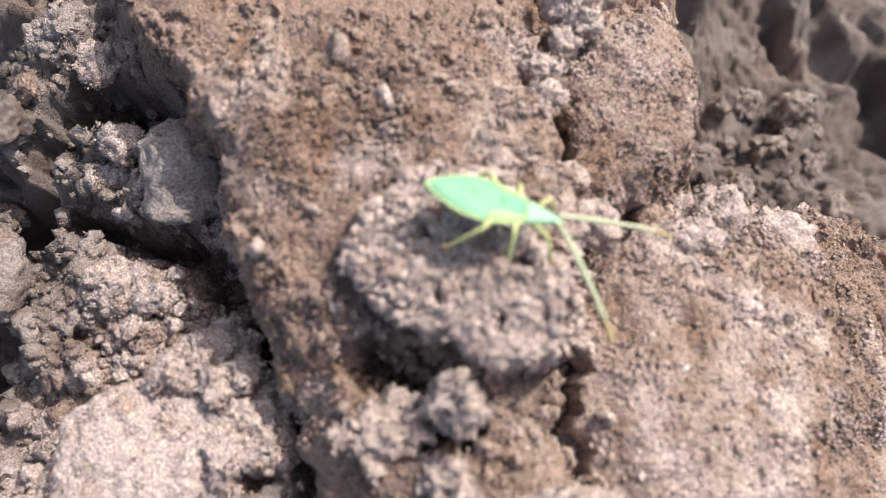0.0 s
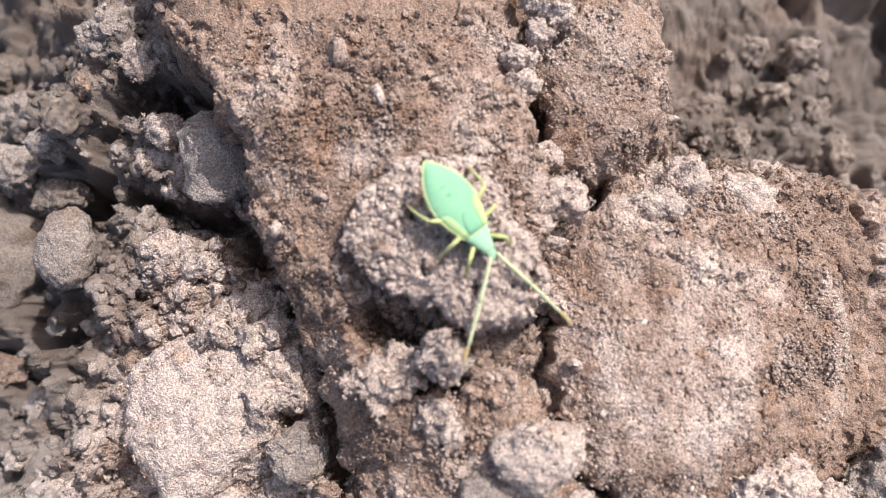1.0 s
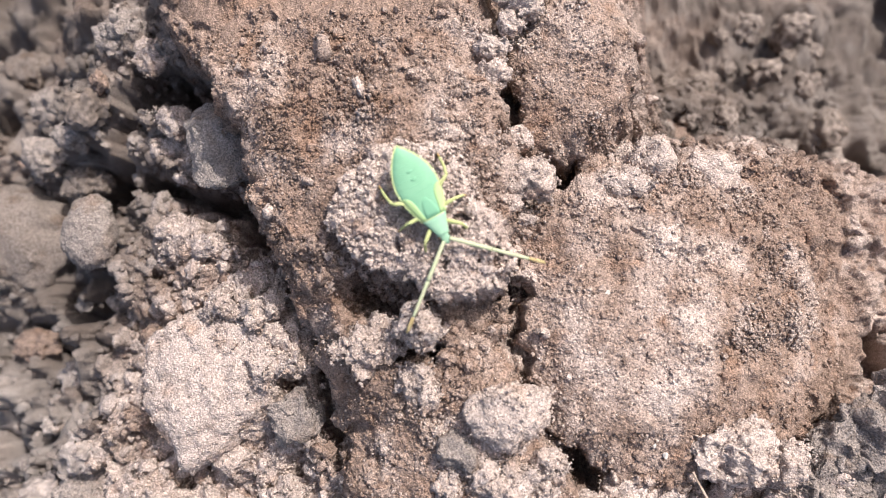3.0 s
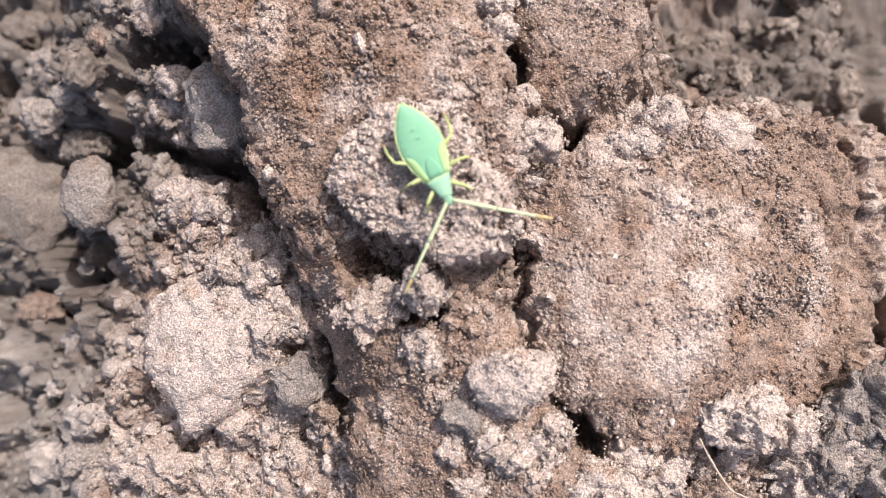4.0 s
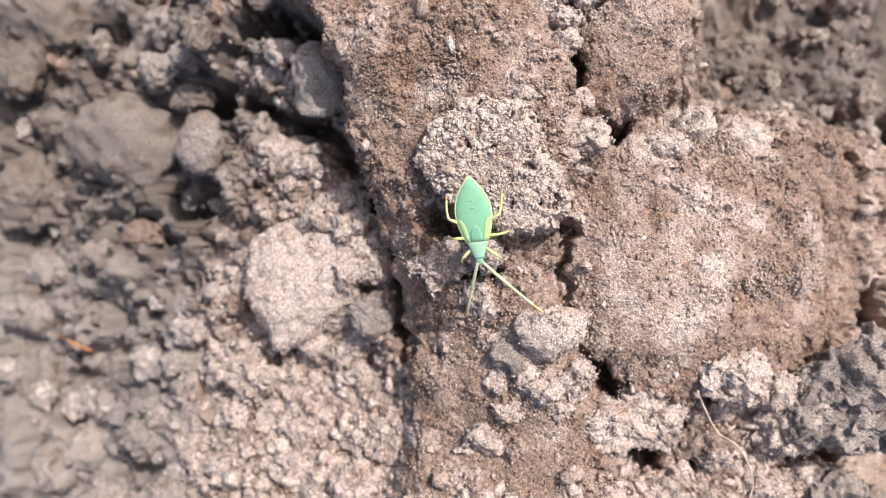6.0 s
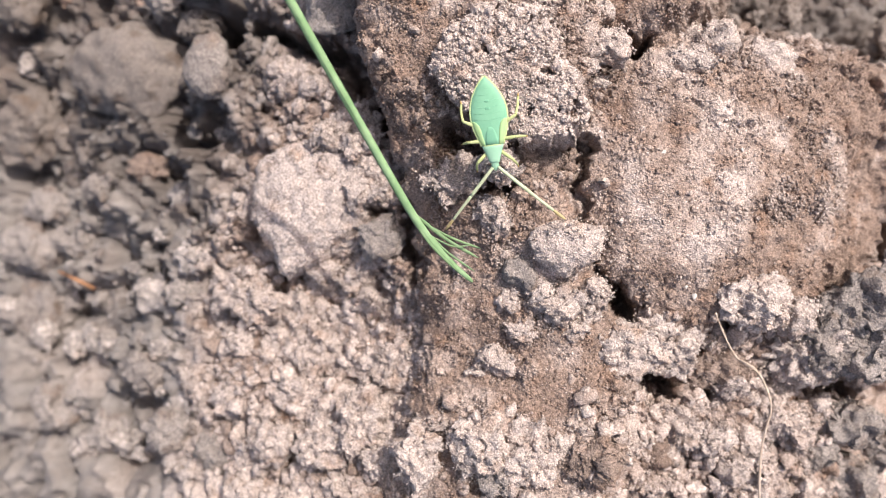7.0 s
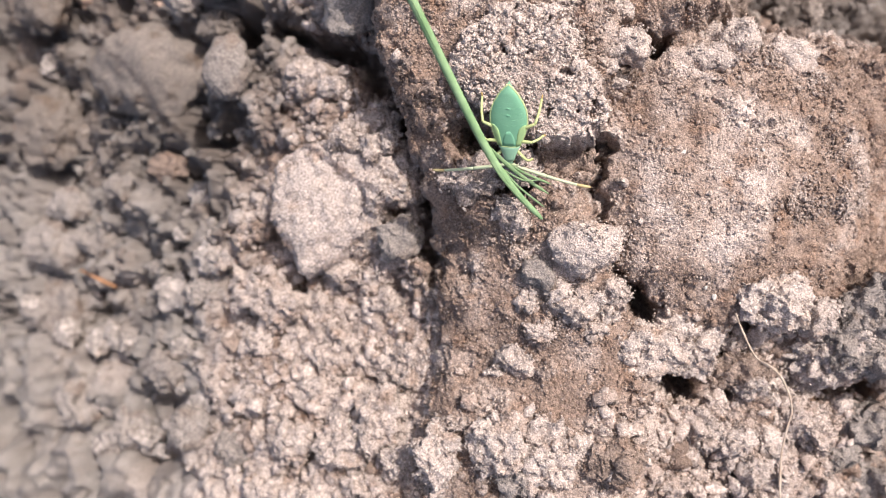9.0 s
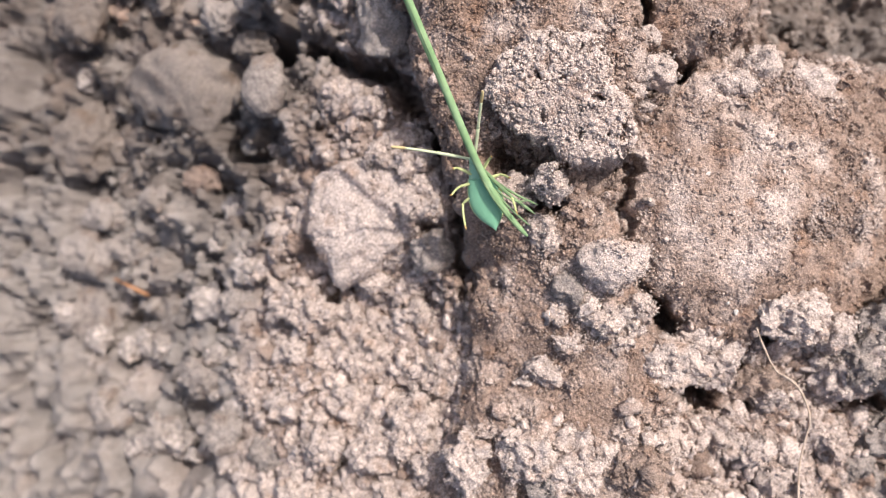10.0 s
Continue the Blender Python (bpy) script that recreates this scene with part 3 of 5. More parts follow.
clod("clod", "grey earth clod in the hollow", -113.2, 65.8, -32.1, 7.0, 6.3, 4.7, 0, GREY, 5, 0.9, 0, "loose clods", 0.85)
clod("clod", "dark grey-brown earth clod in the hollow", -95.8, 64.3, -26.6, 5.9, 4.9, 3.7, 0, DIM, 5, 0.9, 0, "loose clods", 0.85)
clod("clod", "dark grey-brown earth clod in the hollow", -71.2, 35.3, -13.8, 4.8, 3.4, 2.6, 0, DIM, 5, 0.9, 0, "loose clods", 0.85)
clod("smooth_clod", "smooth grey clod against the foot of the ridge", -34.7, 35.4, 7.0, 6.3, 8.3, 4.4, 15, GREY, 5, 0.25, 0.5, "", 0.5)
clod("small_clod", "small pale clod lodged along the crack", 16.1, 54.0, 18.5, 4.0, 3.3, 2.8, 0, PALE, 5, 0.9, 0, "loose clods", 0.85)
clod("small_clod", "small pale clod lodged along the crack", 17.0, 50.1, 18.5, 2.5, 2.2, 1.9, 0, PALE, 4, 0.9, 0, "loose clods", 0.85)
clod("small_clod", "small pale clod lodged along the crack", 14.6, 47.6, 18.5, 1.6, 1.9, 1.4, 0, PALE, 4, 0.9, 0, "loose clods", 0.85)
clod("small_clod", "small pale clod lodged along the crack", 11.9, 44.4, 18.5, 2.4, 2.1, 1.8, 0, PALE, 4, 0.9, 0, "loose clods", 0.85)
clod("small_clod", "small pale clod lodged along the crack", 12.2, 40.2, 18.5, 2.3, 2.3, 1.9, 0, PALE, 4, 0.9, 0, "loose clods", 0.85)
clod("small_clod", "small pale clod lodged along the crack", 15.6, 31.7, 15.0, 2.1, 2.1, 1.8, 0, PALE, 4, 0.9, 0, "loose clods", 0.85)
clod("small_clod", "small pale clod lodged along the crack", 20.1, 55.1, 18.5, 2.4, 2.4, 2.0, 0, PALE, 4, 0.9, 0, "loose clods", 0.85)
clod("small_clod", "small pale clod lodged along the crack", 0.9, 55.8, 18.5, 1.6, 1.4, 1.2, 0, PALE, 4, 0.9, 0, "loose clods", 0.85)
clod("small_clod", "small pale clod lodged along the crack", 16.5, 25.0, 17.1, 3.5, 2.8, 2.4, 0, PALE, 4, 0.9, 0, "loose clods", 0.85)
clod("small_clod", "small pale clod lodged along the crack", 14.3, 21.6, 18.5, 1.5, 1.3, 1.1, 0, PALE, 4, 0.9, 0, "loose clods", 0.85)
clod("small_clod", "small pale clod lodged along the crack", 15.9, 20.2, 13.5, 1.8, 1.5, 1.2, 0, PALE, 4, 0.9, 0, "loose clods", 0.85)
clod("small_clod", "small pale clod lodged along the crack", 30.7, 29.6, 7.2, 2.6, 2.4, 2.0, 0, PALE, 4, 0.9, 0, "loose clods", 0.85)
clod("small_clod", "small pale clod lodged along the crack", 34.7, 28.7, 9.8, 3.0, 2.8, 2.4, 0, PALE, 4, 0.9, 0, "loose clods", 0.85)
clod("small_clod", "small pale clod lodged along the crack", 31.4, 24.6, 12.5, 3.2, 2.3, 1.9, 0, PALE, 4, 0.9, 0, "loose clods", 0.85)
clod("small_clod", "small pale clod lodged along the crack", 28.2, 24.9, 12.8, 1.8, 1.6, 1.3, 0, PALE, 4, 0.9, 0, "loose clods", 0.85)
clod("flat_clod", "flat pale clod on the big brown clod", 43.2, 27.1, 6.9, 4.4, 2.8, 1.1, 0, PALE, 4, 0.6, 0.5, "loose clods", 0.85)
clod("brown_clod", "dark brown clod in the gap behind the big clod", 43.8, 42.7, -34.6, 4.3, 5.5, 3.5, 0, BROWN, 5, 0.8, 0, "loose clods", 0.85)
clod("pale_block", "pale blocky clod lying on the ridge", 12.8, -7.6, 17.6, 5.6, 4.6, 4.2, 0, PALEST, 5, 0.45, 0, "", 0.22,
     plan=((-6.2, 0.2), (-4.6, 3.2), (0.4, 4.5), (5.5, 3.5), (5.5, -1.7), (0.3, -4.9), (-4.6, -2.5)), coat=1.0)
clod("crumbly_clod", "pale crumbly lump broken from the cap above the hollow", 1.3, 4.6, 22.3, 3.5, 2.6, 4.2, -10, PALEST, 5, 1.4, 0, "loose clods", 1.6)
clod("grey_clod", "small grey clod beside the pale block", 6.2, -12.5, 17.3, 2.7, 3.3, 2.2, 30, GREY, 4, 0.5, 0.6, "loose clods", 0.85)
clod("small_clod", "small crumbly clod on the ridge", 1.0, -4.0, 18.1, 3.0, 2.6, 2.1, 0, PALE, 4, 1.2, 0, "loose clods", 1.35)
clod("small_clod", "small crumbly clod on the ridge", 12.5, -17.7, 16.0, 3.5, 3.3, 2.6, 0, PALE, 4, 1.2, 0, "loose clods", 1.35)
clod("small_clod", "small crumbly clod on the ridge", 17.6, -14.9, 13.6, 2.9, 2.7, 2.2, 0, PALE, 4, 1.2, 0, "loose clods", 1.35)
clod("small_clod", "small crumbly clod on the ridge", 9.0, -15.2, 17.1, 2.4, 2.2, 1.8, 0, PALE, 4, 1.2, 0, "loose clods", 1.35)
clod("small_clod", "small crumbly clod on the ridge", 5.1, -16.8, 15.5, 2.3, 1.9, 1.5, 0, PALE, 4, 1.2, 0, "loose clods", 1.35)
clod("small_clod", "small crumbly clod on the ridge", 9.4, 6.8, 14.6, 4.5, 2.7, 2.1, 0, BROWN, 4, 1.2, 0, "loose clods", 1.35)
clod("small_clod", "small crumbly clod on the ridge", 17.3, -18.0, 13.3, 2.1, 1.9, 1.5, 0, PALE, 4, 1.2, 0, "loose clods", 1.35)
clod("small_clod", "small crumbly clod on the ridge", 15.1, -20.8, 14.0, 2.7, 1.7, 1.3, 0, PALE, 4, 1.2, 0, "loose clods", 1.35)
clod("crumbly_clod", "pale greyish crumbly lump in the hollow under the cap", -6.0, 2.3, 19.3, 4.6, 3.4, 2.7, 0, PALE, 5, 1.4, 0, "loose clods", 1.5)
clod("small_clod", "small crumbly clod below the cap", 0.2, -2.9, 18.0, 3.0, 2.8, 2.3, 0, PALE, 4, 1.2, 0, "loose clods", 1.35)
clod("clod", "pale crumbly clod in the hollow beyond the ridge", 23.8, -24.6, 8.9, 5.7, 4.7, 3.8, 0, PALEST, 5, 1.35, 0, "loose clods", 1.2)
clod("clod", "pale crumbly clod in the hollow beyond the ridge", 32.7, -22.5, 2.3, 4.3, 5.0, 3.5, 0, PALEST, 5, 1.35, 0, "loose clods", 1.2)
clod("clod", "pale crumbly clod in the hollow beyond the ridge", 28.3, -20.0, 7.3, 3.5, 2.9, 2.3, 0, PALEST, 4, 1.35, 0, "loose clods", 1.2)
clod("clod", "pale crumbly clod in the hollow beyond the ridge", 43.5, -13.9, 7.0, 5.8, 3.8, 3.0, 0, PALEST, 5, 1.35, 0, "loose clods", 1.2)
clod("clod", "pale crumbly clod in the hollow beyond the ridge", 57.6, -21.6, -5.4, 9.2, 5.9, 4.7, 0, PALEST, 5, 1.35, 0, "loose clods", 1.2)
clod("clod", "pale crumbly clod in the hollow beyond the ridge", 51.1, -15.6, 2.6, 4.6, 3.3, 2.6, 0, PALE, 5, 1.35, 0, "loose clods", 1.2)
clod("clod", "grey crumbly clod among paler ones", 64.9, -14.3, -10.4, 5.2, 4.4, 3.5, 0, GREY, 5, 1.35, 0, "loose clods", 1.2)
clod("clod", "pale crumbly clod in the hollow beyond the ridge", 51.5, -31.2, -9.3, 6.0, 3.8, 3.1, 0, PALE, 5, 1.35, 0, "loose clods", 1.2)
clod("clod", "pale crumbly clod in the hollow beyond the ridge", 53.9, -36.2, -5.3, 4.5, 3.8, 3.0, 0, PALE, 5, 1.35, 0, "loose clods", 1.2)
clod("clod", "grey crumbly clod among paler ones", 65.9, -35.3, -10.1, 6.5, 4.7, 3.8, 0, GREY, 5, 1.35, 0, "loose clods", 1.2)
clod("clod", "grey crumbly clod among paler ones", 61.0, -41.5, -9.3, 3.7, 3.5, 2.8, 0, GREY, 4, 1.35, 0, "loose clods", 1.2)
clod("clod", "grey crumbly clod among paler ones", 69.2, -47.0, -17.1, 5.5, 4.8, 3.8, 0, GREY, 5, 1.35, 0, "loose clods", 1.2)
clod("clod", "grey crumbly clod among paler ones", 75.3, -41.3, -20.7, 4.6, 4.3, 3.5, 0, GREY, 5, 1.35, 0, "loose clods", 1.2)
clod("clod", "reddish-brown clod between pale crumbs", 41.1, -26.8, -1.3, 5.2, 3.8, 3.0, 0, BROWN, 5, 1.35, 0, "loose clods", 0.85)
clod("clod", "pale crumbly clod in the hollow beyond the ridge", 36.5, -22.2, -1.7, 2.0, 1.8, 1.4, 0, PALE, 4, 1.35, 0, "loose clods", 1.2)
clod("clod", "pale crumbly clod in the hollow beyond the ridge", 39.2, -22.3, 0.3, 1.5, 1.4, 1.1, 0, PALE, 4, 1.35, 0, "loose clods", 1.2)
clod("clod", "pale crumbly clod in the hollow beyond the ridge", 43.9, -29.5, 0.2, 2.7, 2.2, 1.8, 0, PALE, 4, 1.35, 0, "loose clods", 1.2)
clod("clod", "pale crumbly clod in the hollow beyond the ridge", 45.2, -44.9, -2.4, 3.7, 3.2, 2.6, 0, PALE, 4, 1.35, 0, "loose clods", 1.2)
clod("clod", "pale crumbly clod in the hollow beyond the ridge", 38.5, -38.6, -0.4, 3.4, 2.9, 2.3, 0, PALE, 4, 1.35, 0, "loose clods", 1.2)
clod("clod", "pale crumbly clod in the hollow beyond the ridge", 33.6, -36.3, 1.5, 3.7, 2.9, 2.3, 0, PALE, 4, 1.35, 0, "loose clods", 1.2)
clod("clod", "pale crumbly clod in the hollow beyond the ridge", 41.8, -39.1, 0.3, 2.7, 2.7, 2.2, 0, PALE, 4, 1.35, 0, "loose clods", 1.2)
clod("clod", "pale crumbly clod in the hollow beyond the ridge", 48.4, -40.1, -3.5, 3.0, 2.8, 2.2, 0, PALE, 4, 1.35, 0, "loose clods", 1.2)
clod("clod", "reddish-brown clod between pale crumbs", 30.6, -42.4, 3.0, 3.3, 2.8, 2.3, 0, BROWN, 4, 1.35, 0, "loose clods", 0.85)
clod("clod", "reddish-brown clod between pale crumbs", 47.8, -21.2, -3.3, 2.7, 2.5, 2.0, 0, BROWN, 4, 1.35, 0, "loose clods", 0.85)
clod("clod", "pale crumbly clod in the hollow beyond the ridge", 49.9, -35.7, -5.1, 2.3, 2.1, 1.7, 0, PALE, 4, 1.35, 0, "loose clods", 1.2)
clod("clod", "grey crumbly clod among paler ones", 71.7, -20.9, -14.3, 3.8, 5.1, 3.1, 0, GREY, 5, 1.35, 0, "loose clods", 1.2)
clod("clod", "pale crumbly clod on the brown ridge", -8.4, -45.0, 13.6, 4.5, 4.7, 3.4, 0, PALEST, 5, 1.35, 0, "loose clods", 1.2)
clod("clod", "pale crumbly clod on the brown ridge", 0.5, -41.4, 16.8, 4.3, 4.7, 3.3, 0, PALEST, 5, 1.35, 0, "loose clods", 1.2)
clod("clod", "pale crumbly clod on the brown ridge", 8.6, -38.6, 15.1, 5.3, 2.8, 2.1, 0, PALE, 5, 1.35, 0, "loose clods", 1.2)
clod("clod", "pale crumbly clod on the brown ridge", 9.1, -43.9, 15.7, 5.0, 3.2, 2.4, 0, PALEST, 5, 1.35, 0, "loose clods", 1.2)
clod("clod", "grey-brown clod on the brown ridge", 4.5, -46.7, 14.4, 2.8, 4.5, 2.1, 0, GREY, 4, 1.35, 0, "loose clods", 1.2)
clod("clod", "pale crumbly clod on the brown ridge", 3.2, -27.3, 12.9, 3.3, 2.8, 2.1, 0, PALE, 4, 1.35, 0, "loose clods", 1.2)
clod("clod", "pale crumbly clod on the brown ridge", 6.6, -21.8, 16.2, 2.7, 1.7, 1.3, 0, PALE, 4, 1.35, 0, "loose clods", 1.2)
clod("clod", "pale crumbly clod on the brown ridge", -0.7, -30.0, 12.4, 2.0, 1.4, 1.1, 0, PALE, 4, 1.35, 0, "loose clods", 1.2)
clod("clod", "pale crumbly clod on the brown ridge", 14.8, -40.6, 14.8, 2.4, 2.0, 1.5, 0, PALE, 4, 1.35, 0, "loose clods", 1.2)
clod("clod", "pale crumbly clod on the brown ridge", -16.2, -48.4, 7.3, 3.7, 4.4, 2.8, 0, PALE, 5, 1.35, 0, "loose clods", 1.2)
clod("clod", "grey-brown clod on the brown ridge", 20.4, -42.1, 14.7, 5.0, 3.6, 2.7, 0, BROWN, 5, 1.35, 0, "loose clods", 1.2)
clod("clod", "pale crumbly clod on the brown ridge", -22.0, -41.9, 7.3, 4.4, 4.8, 3.3, 0, PALE, 5, 1.35, 0, "loose clods", 1.2)
clod("clod", "greyish crumbly clod low on the slope", -75.3, -41.8, -11.9, 5.8, 5.0, 3.5, 0, GREY, 5, 0.9, 0.3, "loose clods", 0.85)
clod("clod", "pale crumbly clod on the sloping soil", -33.8, -31.7, 1.0, 4.8, 3.9, 2.2, 0, PALE, 5, 1.35, 0, "loose clods", 1.35)
clod("clod", "pale crumbly clod on the sloping soil", -26.9, -35.6, -0.4, 2.5, 2.7, 1.4, 0, PALE, 4, 1.35, 0, "loose clods", 1.35)
clod("clod", "pale crumbly clod on the sloping soil", -48.7, -23.1, 0.8, 5.9, 4.3, 2.4, 0, PALE, 5, 1.35, 0, "loose clods", 1.35)
clod("clod", "pale crumbly clod on the sloping soil", -36.9, -23.7, -0.6, 4.2, 3.0, 1.7, 0, PALE, 4, 1.35, 0, "loose clods", 1.35)
clod("clod", "pale crumbly clod on the sloping soil", -17.1, -31.4, 5.0, 3.7, 3.7, 2.1, 0, PALE, 5, 1.35, 0, "loose clods", 1.35)
clod("clod", "pale crumbly clod on the sloping soil", -41.5, -30.3, -0.3, 3.8, 3.3, 1.8, 0, PALE, 4, 1.35, 0, "loose clods", 1.35)
clod("clod", "pale crumbly clod on the sloping soil", -49.7, -31.7, -0.4, 3.1, 3.1, 1.8, 0, PALE, 4, 1.35, 0, "loose clods", 1.35)
clod("clod", "greyish crumbly clod low on the slope", -94.6, -29.4, -31.7, 10.4, 4.1, 2.9, 0, GREY, 5, 0.9, 0.3, "loose clods", 0.85)
clod("clod", "greyish crumbly clod low on the slope", -109.7, -15.0, -32.3, 6.9, 5.9, 4.1, 0, GREY, 5, 0.9, 0.3, "loose clods", 0.85)
clod("clod", "greyish crumbly clod low on the slope", -121.9, -18.6, -32.8, 8.8, 7.5, 5.2, 0, GREY, 5, 0.9, 0.3, "loose clods", 0.85)
clod("clod", "grey-brown clod low on the slope", -125.8, -33.9, -37.5, 10.5, 8.1, 5.6, 0, GREY, 5, 0.9, 0.3, "loose clods", 0.85)
clod("clod", "grey-brown clod low on the slope", -117.6, -6.8, -29.9, 6.0, 5.0, 3.5, 0, GREY, 5, 0.9, 0.3, "loose clods", 0.85)
clod("clod", "greyish crumbly clod low on the slope", -85.2, 2.9, -21.3, 4.4, 3.8, 2.7, 0, BROWN, 5, 0.9, 0.3, "loose clods", 0.85)
clod("clod", "grey-brown clod low on the slope", -98.4, -1.9, -22.0, 3.9, 3.6, 2.6, 0, GREY, 5, 0.9, 0.3, "loose clods", 0.85)
clod("clod", "pale crumbly clod on the sloping soil", -59.8, -13.8, -5.1, 3.8, 3.3, 1.8, 0, PALE, 4, 1.35, 0, "loose clods", 1.35)
clod("clod", "greyish crumbly clod low on the slope", -66.3, -23.9, -7.1, 3.9, 3.4, 2.4, 0, GREY, 5, 0.9, 0.3, "loose clods", 0.85)
clod("clod", "pale crumbly clod on the sloping soil", -50.3, -42.6, -1.3, 4.4, 3.9, 2.2, 0, PALE, 5, 1.35, 0, "loose clods", 1.35)
clod("clod", "pale crumbly clod on the sloping soil", -37.1, -39.3, 2.7, 3.9, 3.2, 1.8, 0, PALE, 4, 1.35, 0, "loose clods", 1.35)
clod("clod", "pale crumbly clod on the sloping soil", -28.5, -47.2, 6.0, 4.5, 3.8, 2.2, 0, PALE, 5, 1.35, 0, "loose clods", 1.35)
clod("clod", "pale crumbly clod on the sloping soil", -39.9, -48.9, 5.0, 4.2, 3.7, 2.1, 0, PALE, 5, 1.35, 0, "loose clods", 1.35)
clod("clod", "greyish crumbly clod low on the slope", -53.9, -55.0, -3.5, 4.3, 3.8, 2.7, 0, GREY, 5, 0.9, 0.3, "loose clods", 0.85)
clod("clod", "greyish crumbly clod low on the slope", -66.7, -52.5, -5.7, 4.5, 4.0, 2.8, 0, GREY, 5, 0.9, 0.3, "loose clods", 0.85)
clod("clod", "greyish crumbly clod low on the slope", -89.5, -58.7, -21.1, 5.5, 5.2, 3.6, 0, GREY, 5, 0.9, 0.3, "loose clods", 0.85)
clod("clod", "grey-brown clod low on the slope", -108.4, -56.7, -26.3, 7.2, 5.9, 4.1, 0, GREY, 5, 0.9, 0.3, "loose clods", 0.85)
clod("clod", "pale crumbly clod on the sloping soil", -43.6, -60.0, 2.2, 4.4, 3.6, 2.0, 0, PALE, 5, 1.35, 0, "loose clods", 1.35)
clod("clod", "pale crumbly clod on the sloping soil", -23.9, -55.5, 4.4, 4.6, 3.4, 1.9, 0, PALE, 5, 1.35, 0, "loose clods", 1.35)
clod("clod", "dark grey-brown clod low on the slope", -126.3, 11.8, -32.5, 7.6, 10.3, 5.3, 0, DIM, 5, 0.9, 0.3, "loose clods", 0.85)
clod("clod", "grey crumbly clod among paler ones", 65.0, -12.9, -1.5, 7.0, 5.7, 4.3, 0, GREY, 5, 1.1, 0, "loose clods", 1.2)
clod("clod", "grey crumbly clod among paler ones", 70.4, -10.3, -1.5, 5.8, 6.4, 4.4, 0, GREY, 5, 1.1, 0, "loose clods", 1.2)
clod("clod", "grey crumbly clod among paler ones", 67.7, -20.9, -1.5, 7.0, 5.6, 4.2, 0, GREY, 5, 1.1, 0, "loose clods", 1.2)
clod("clod", "grey crumbly clod among paler ones", 72.4, -18.6, -1.5, 6.0, 6.6, 4.5, 0, GREY, 5, 1.1, 0, "loose clods", 1.2)
clod("clod", "grey crumbly clod among paler ones", 61.4, -15.1, -1.5, 4.3, 3.8, 2.8, 0, GREY, 5, 1.1, 0, "loose clods", 1.2)
clod("clod", "grey crumbly clod among paler ones", 59.7, -19.5, -1.5, 5.1, 4.6, 3.5, 0, GREY, 5, 1.1, 0, "loose clods", 1.2)
clod("small_clod", "pale crumbly clod in the rubble by the crack", -32.6, 8.6, 9.0, 3.0, 2.3, 1.5, 0, PALE, 4, 1.35, 0, "loose clods", 1.35)
clod("small_clod", "pale crumbly clod in the rubble by the crack", -26.9, 7.9, 9.0, 2.8, 2.3, 1.5, 0, PALE, 4, 1.35, 0, "loose clods", 1.35)
clod("small_clod", "pale crumbly clod in the rubble by the crack", -23.7, 9.2, 9.0, 2.5, 2.1, 1.3, 0, PALE, 4, 1.35, 0, "loose clods", 1.35)
clod("small_clod", "pale crumbly clod in the rubble by the crack", -25.1, -0.6, 9.0, 2.6, 2.8, 1.6, 0, PALE, 4, 1.35, 0, "loose clods", 1.35)
clod("small_clod", "pale crumbly clod in the rubble by the crack", -21.8, -0.3, 9.0, 2.3, 2.0, 1.3, 0, PALE, 4, 1.35, 0, "loose clods", 1.35)
clod("small_clod", "pale crumbly clod in the rubble by the crack", -28.3, -10.0, 3.6, 3.5, 2.1, 1.4, 0, PALE, 4, 1.35, 0, "loose clods", 1.35)
clod("small_clod", "pale crumbly clod in the rubble by the crack", -32.6, -16.0, 3.3, 3.1, 2.1, 1.4, 0, PALE, 4, 1.35, 0, "loose clods", 1.35)
clod("small_clod", "pale crumbly clod in the rubble by the crack", -27.2, -16.8, 1.8, 2.6, 2.4, 1.5, 0, PALE, 4, 1.35, 0, "loose clods", 1.35)
clod("small_clod", "pale crumbly clod in the rubble by the crack", -23.2, -20.8, 2.4, 3.1, 2.6, 1.7, 0, PALE, 4, 1.35, 0, "loose clods", 1.35)
clod("small_clod", "pale crumbly clod in the rubble by the crack", -38.2, -22.8, -0.3, 3.7, 3.0, 1.9, 0, PALE, 4, 1.35, 0, "loose clods", 1.35)
clod("small_clod", "pale crumbly clod in the rubble by the crack", -32.2, -24.6, -1.1, 3.2, 2.9, 1.9, 0, PALE, 4, 1.35, 0, "loose clods", 1.35)
clod("small_clod", "pale crumbly clod in the rubble by the crack", -45.7, -23.1, 2.0, 4.2, 3.5, 2.2, 0, PALE, 5, 1.35, 0, "loose clods", 1.35)
clod("small_clod", "pale crumbly clod in the rubble by the crack", -54.3, -20.1, -2.8, 3.9, 3.4, 2.2, 0, PALE, 5, 1.35, 0, "loose clods", 1.35)
clod("small_clod", "pale crumbly clod in the rubble by the crack", -62.0, -16.2, -4.6, 3.7, 2.9, 1.8, 0, PALE, 4, 1.35, 0, "loose clods", 1.35)

# ---- crumbs ----
CRUMBS = [clod_mesh("crumb", 1.1, 0.9, 0.75, 300 + i, 2, 1.2, 0.8 if i % 2 else 0.0, 1.45, None, 2.4) for i in range(8)]


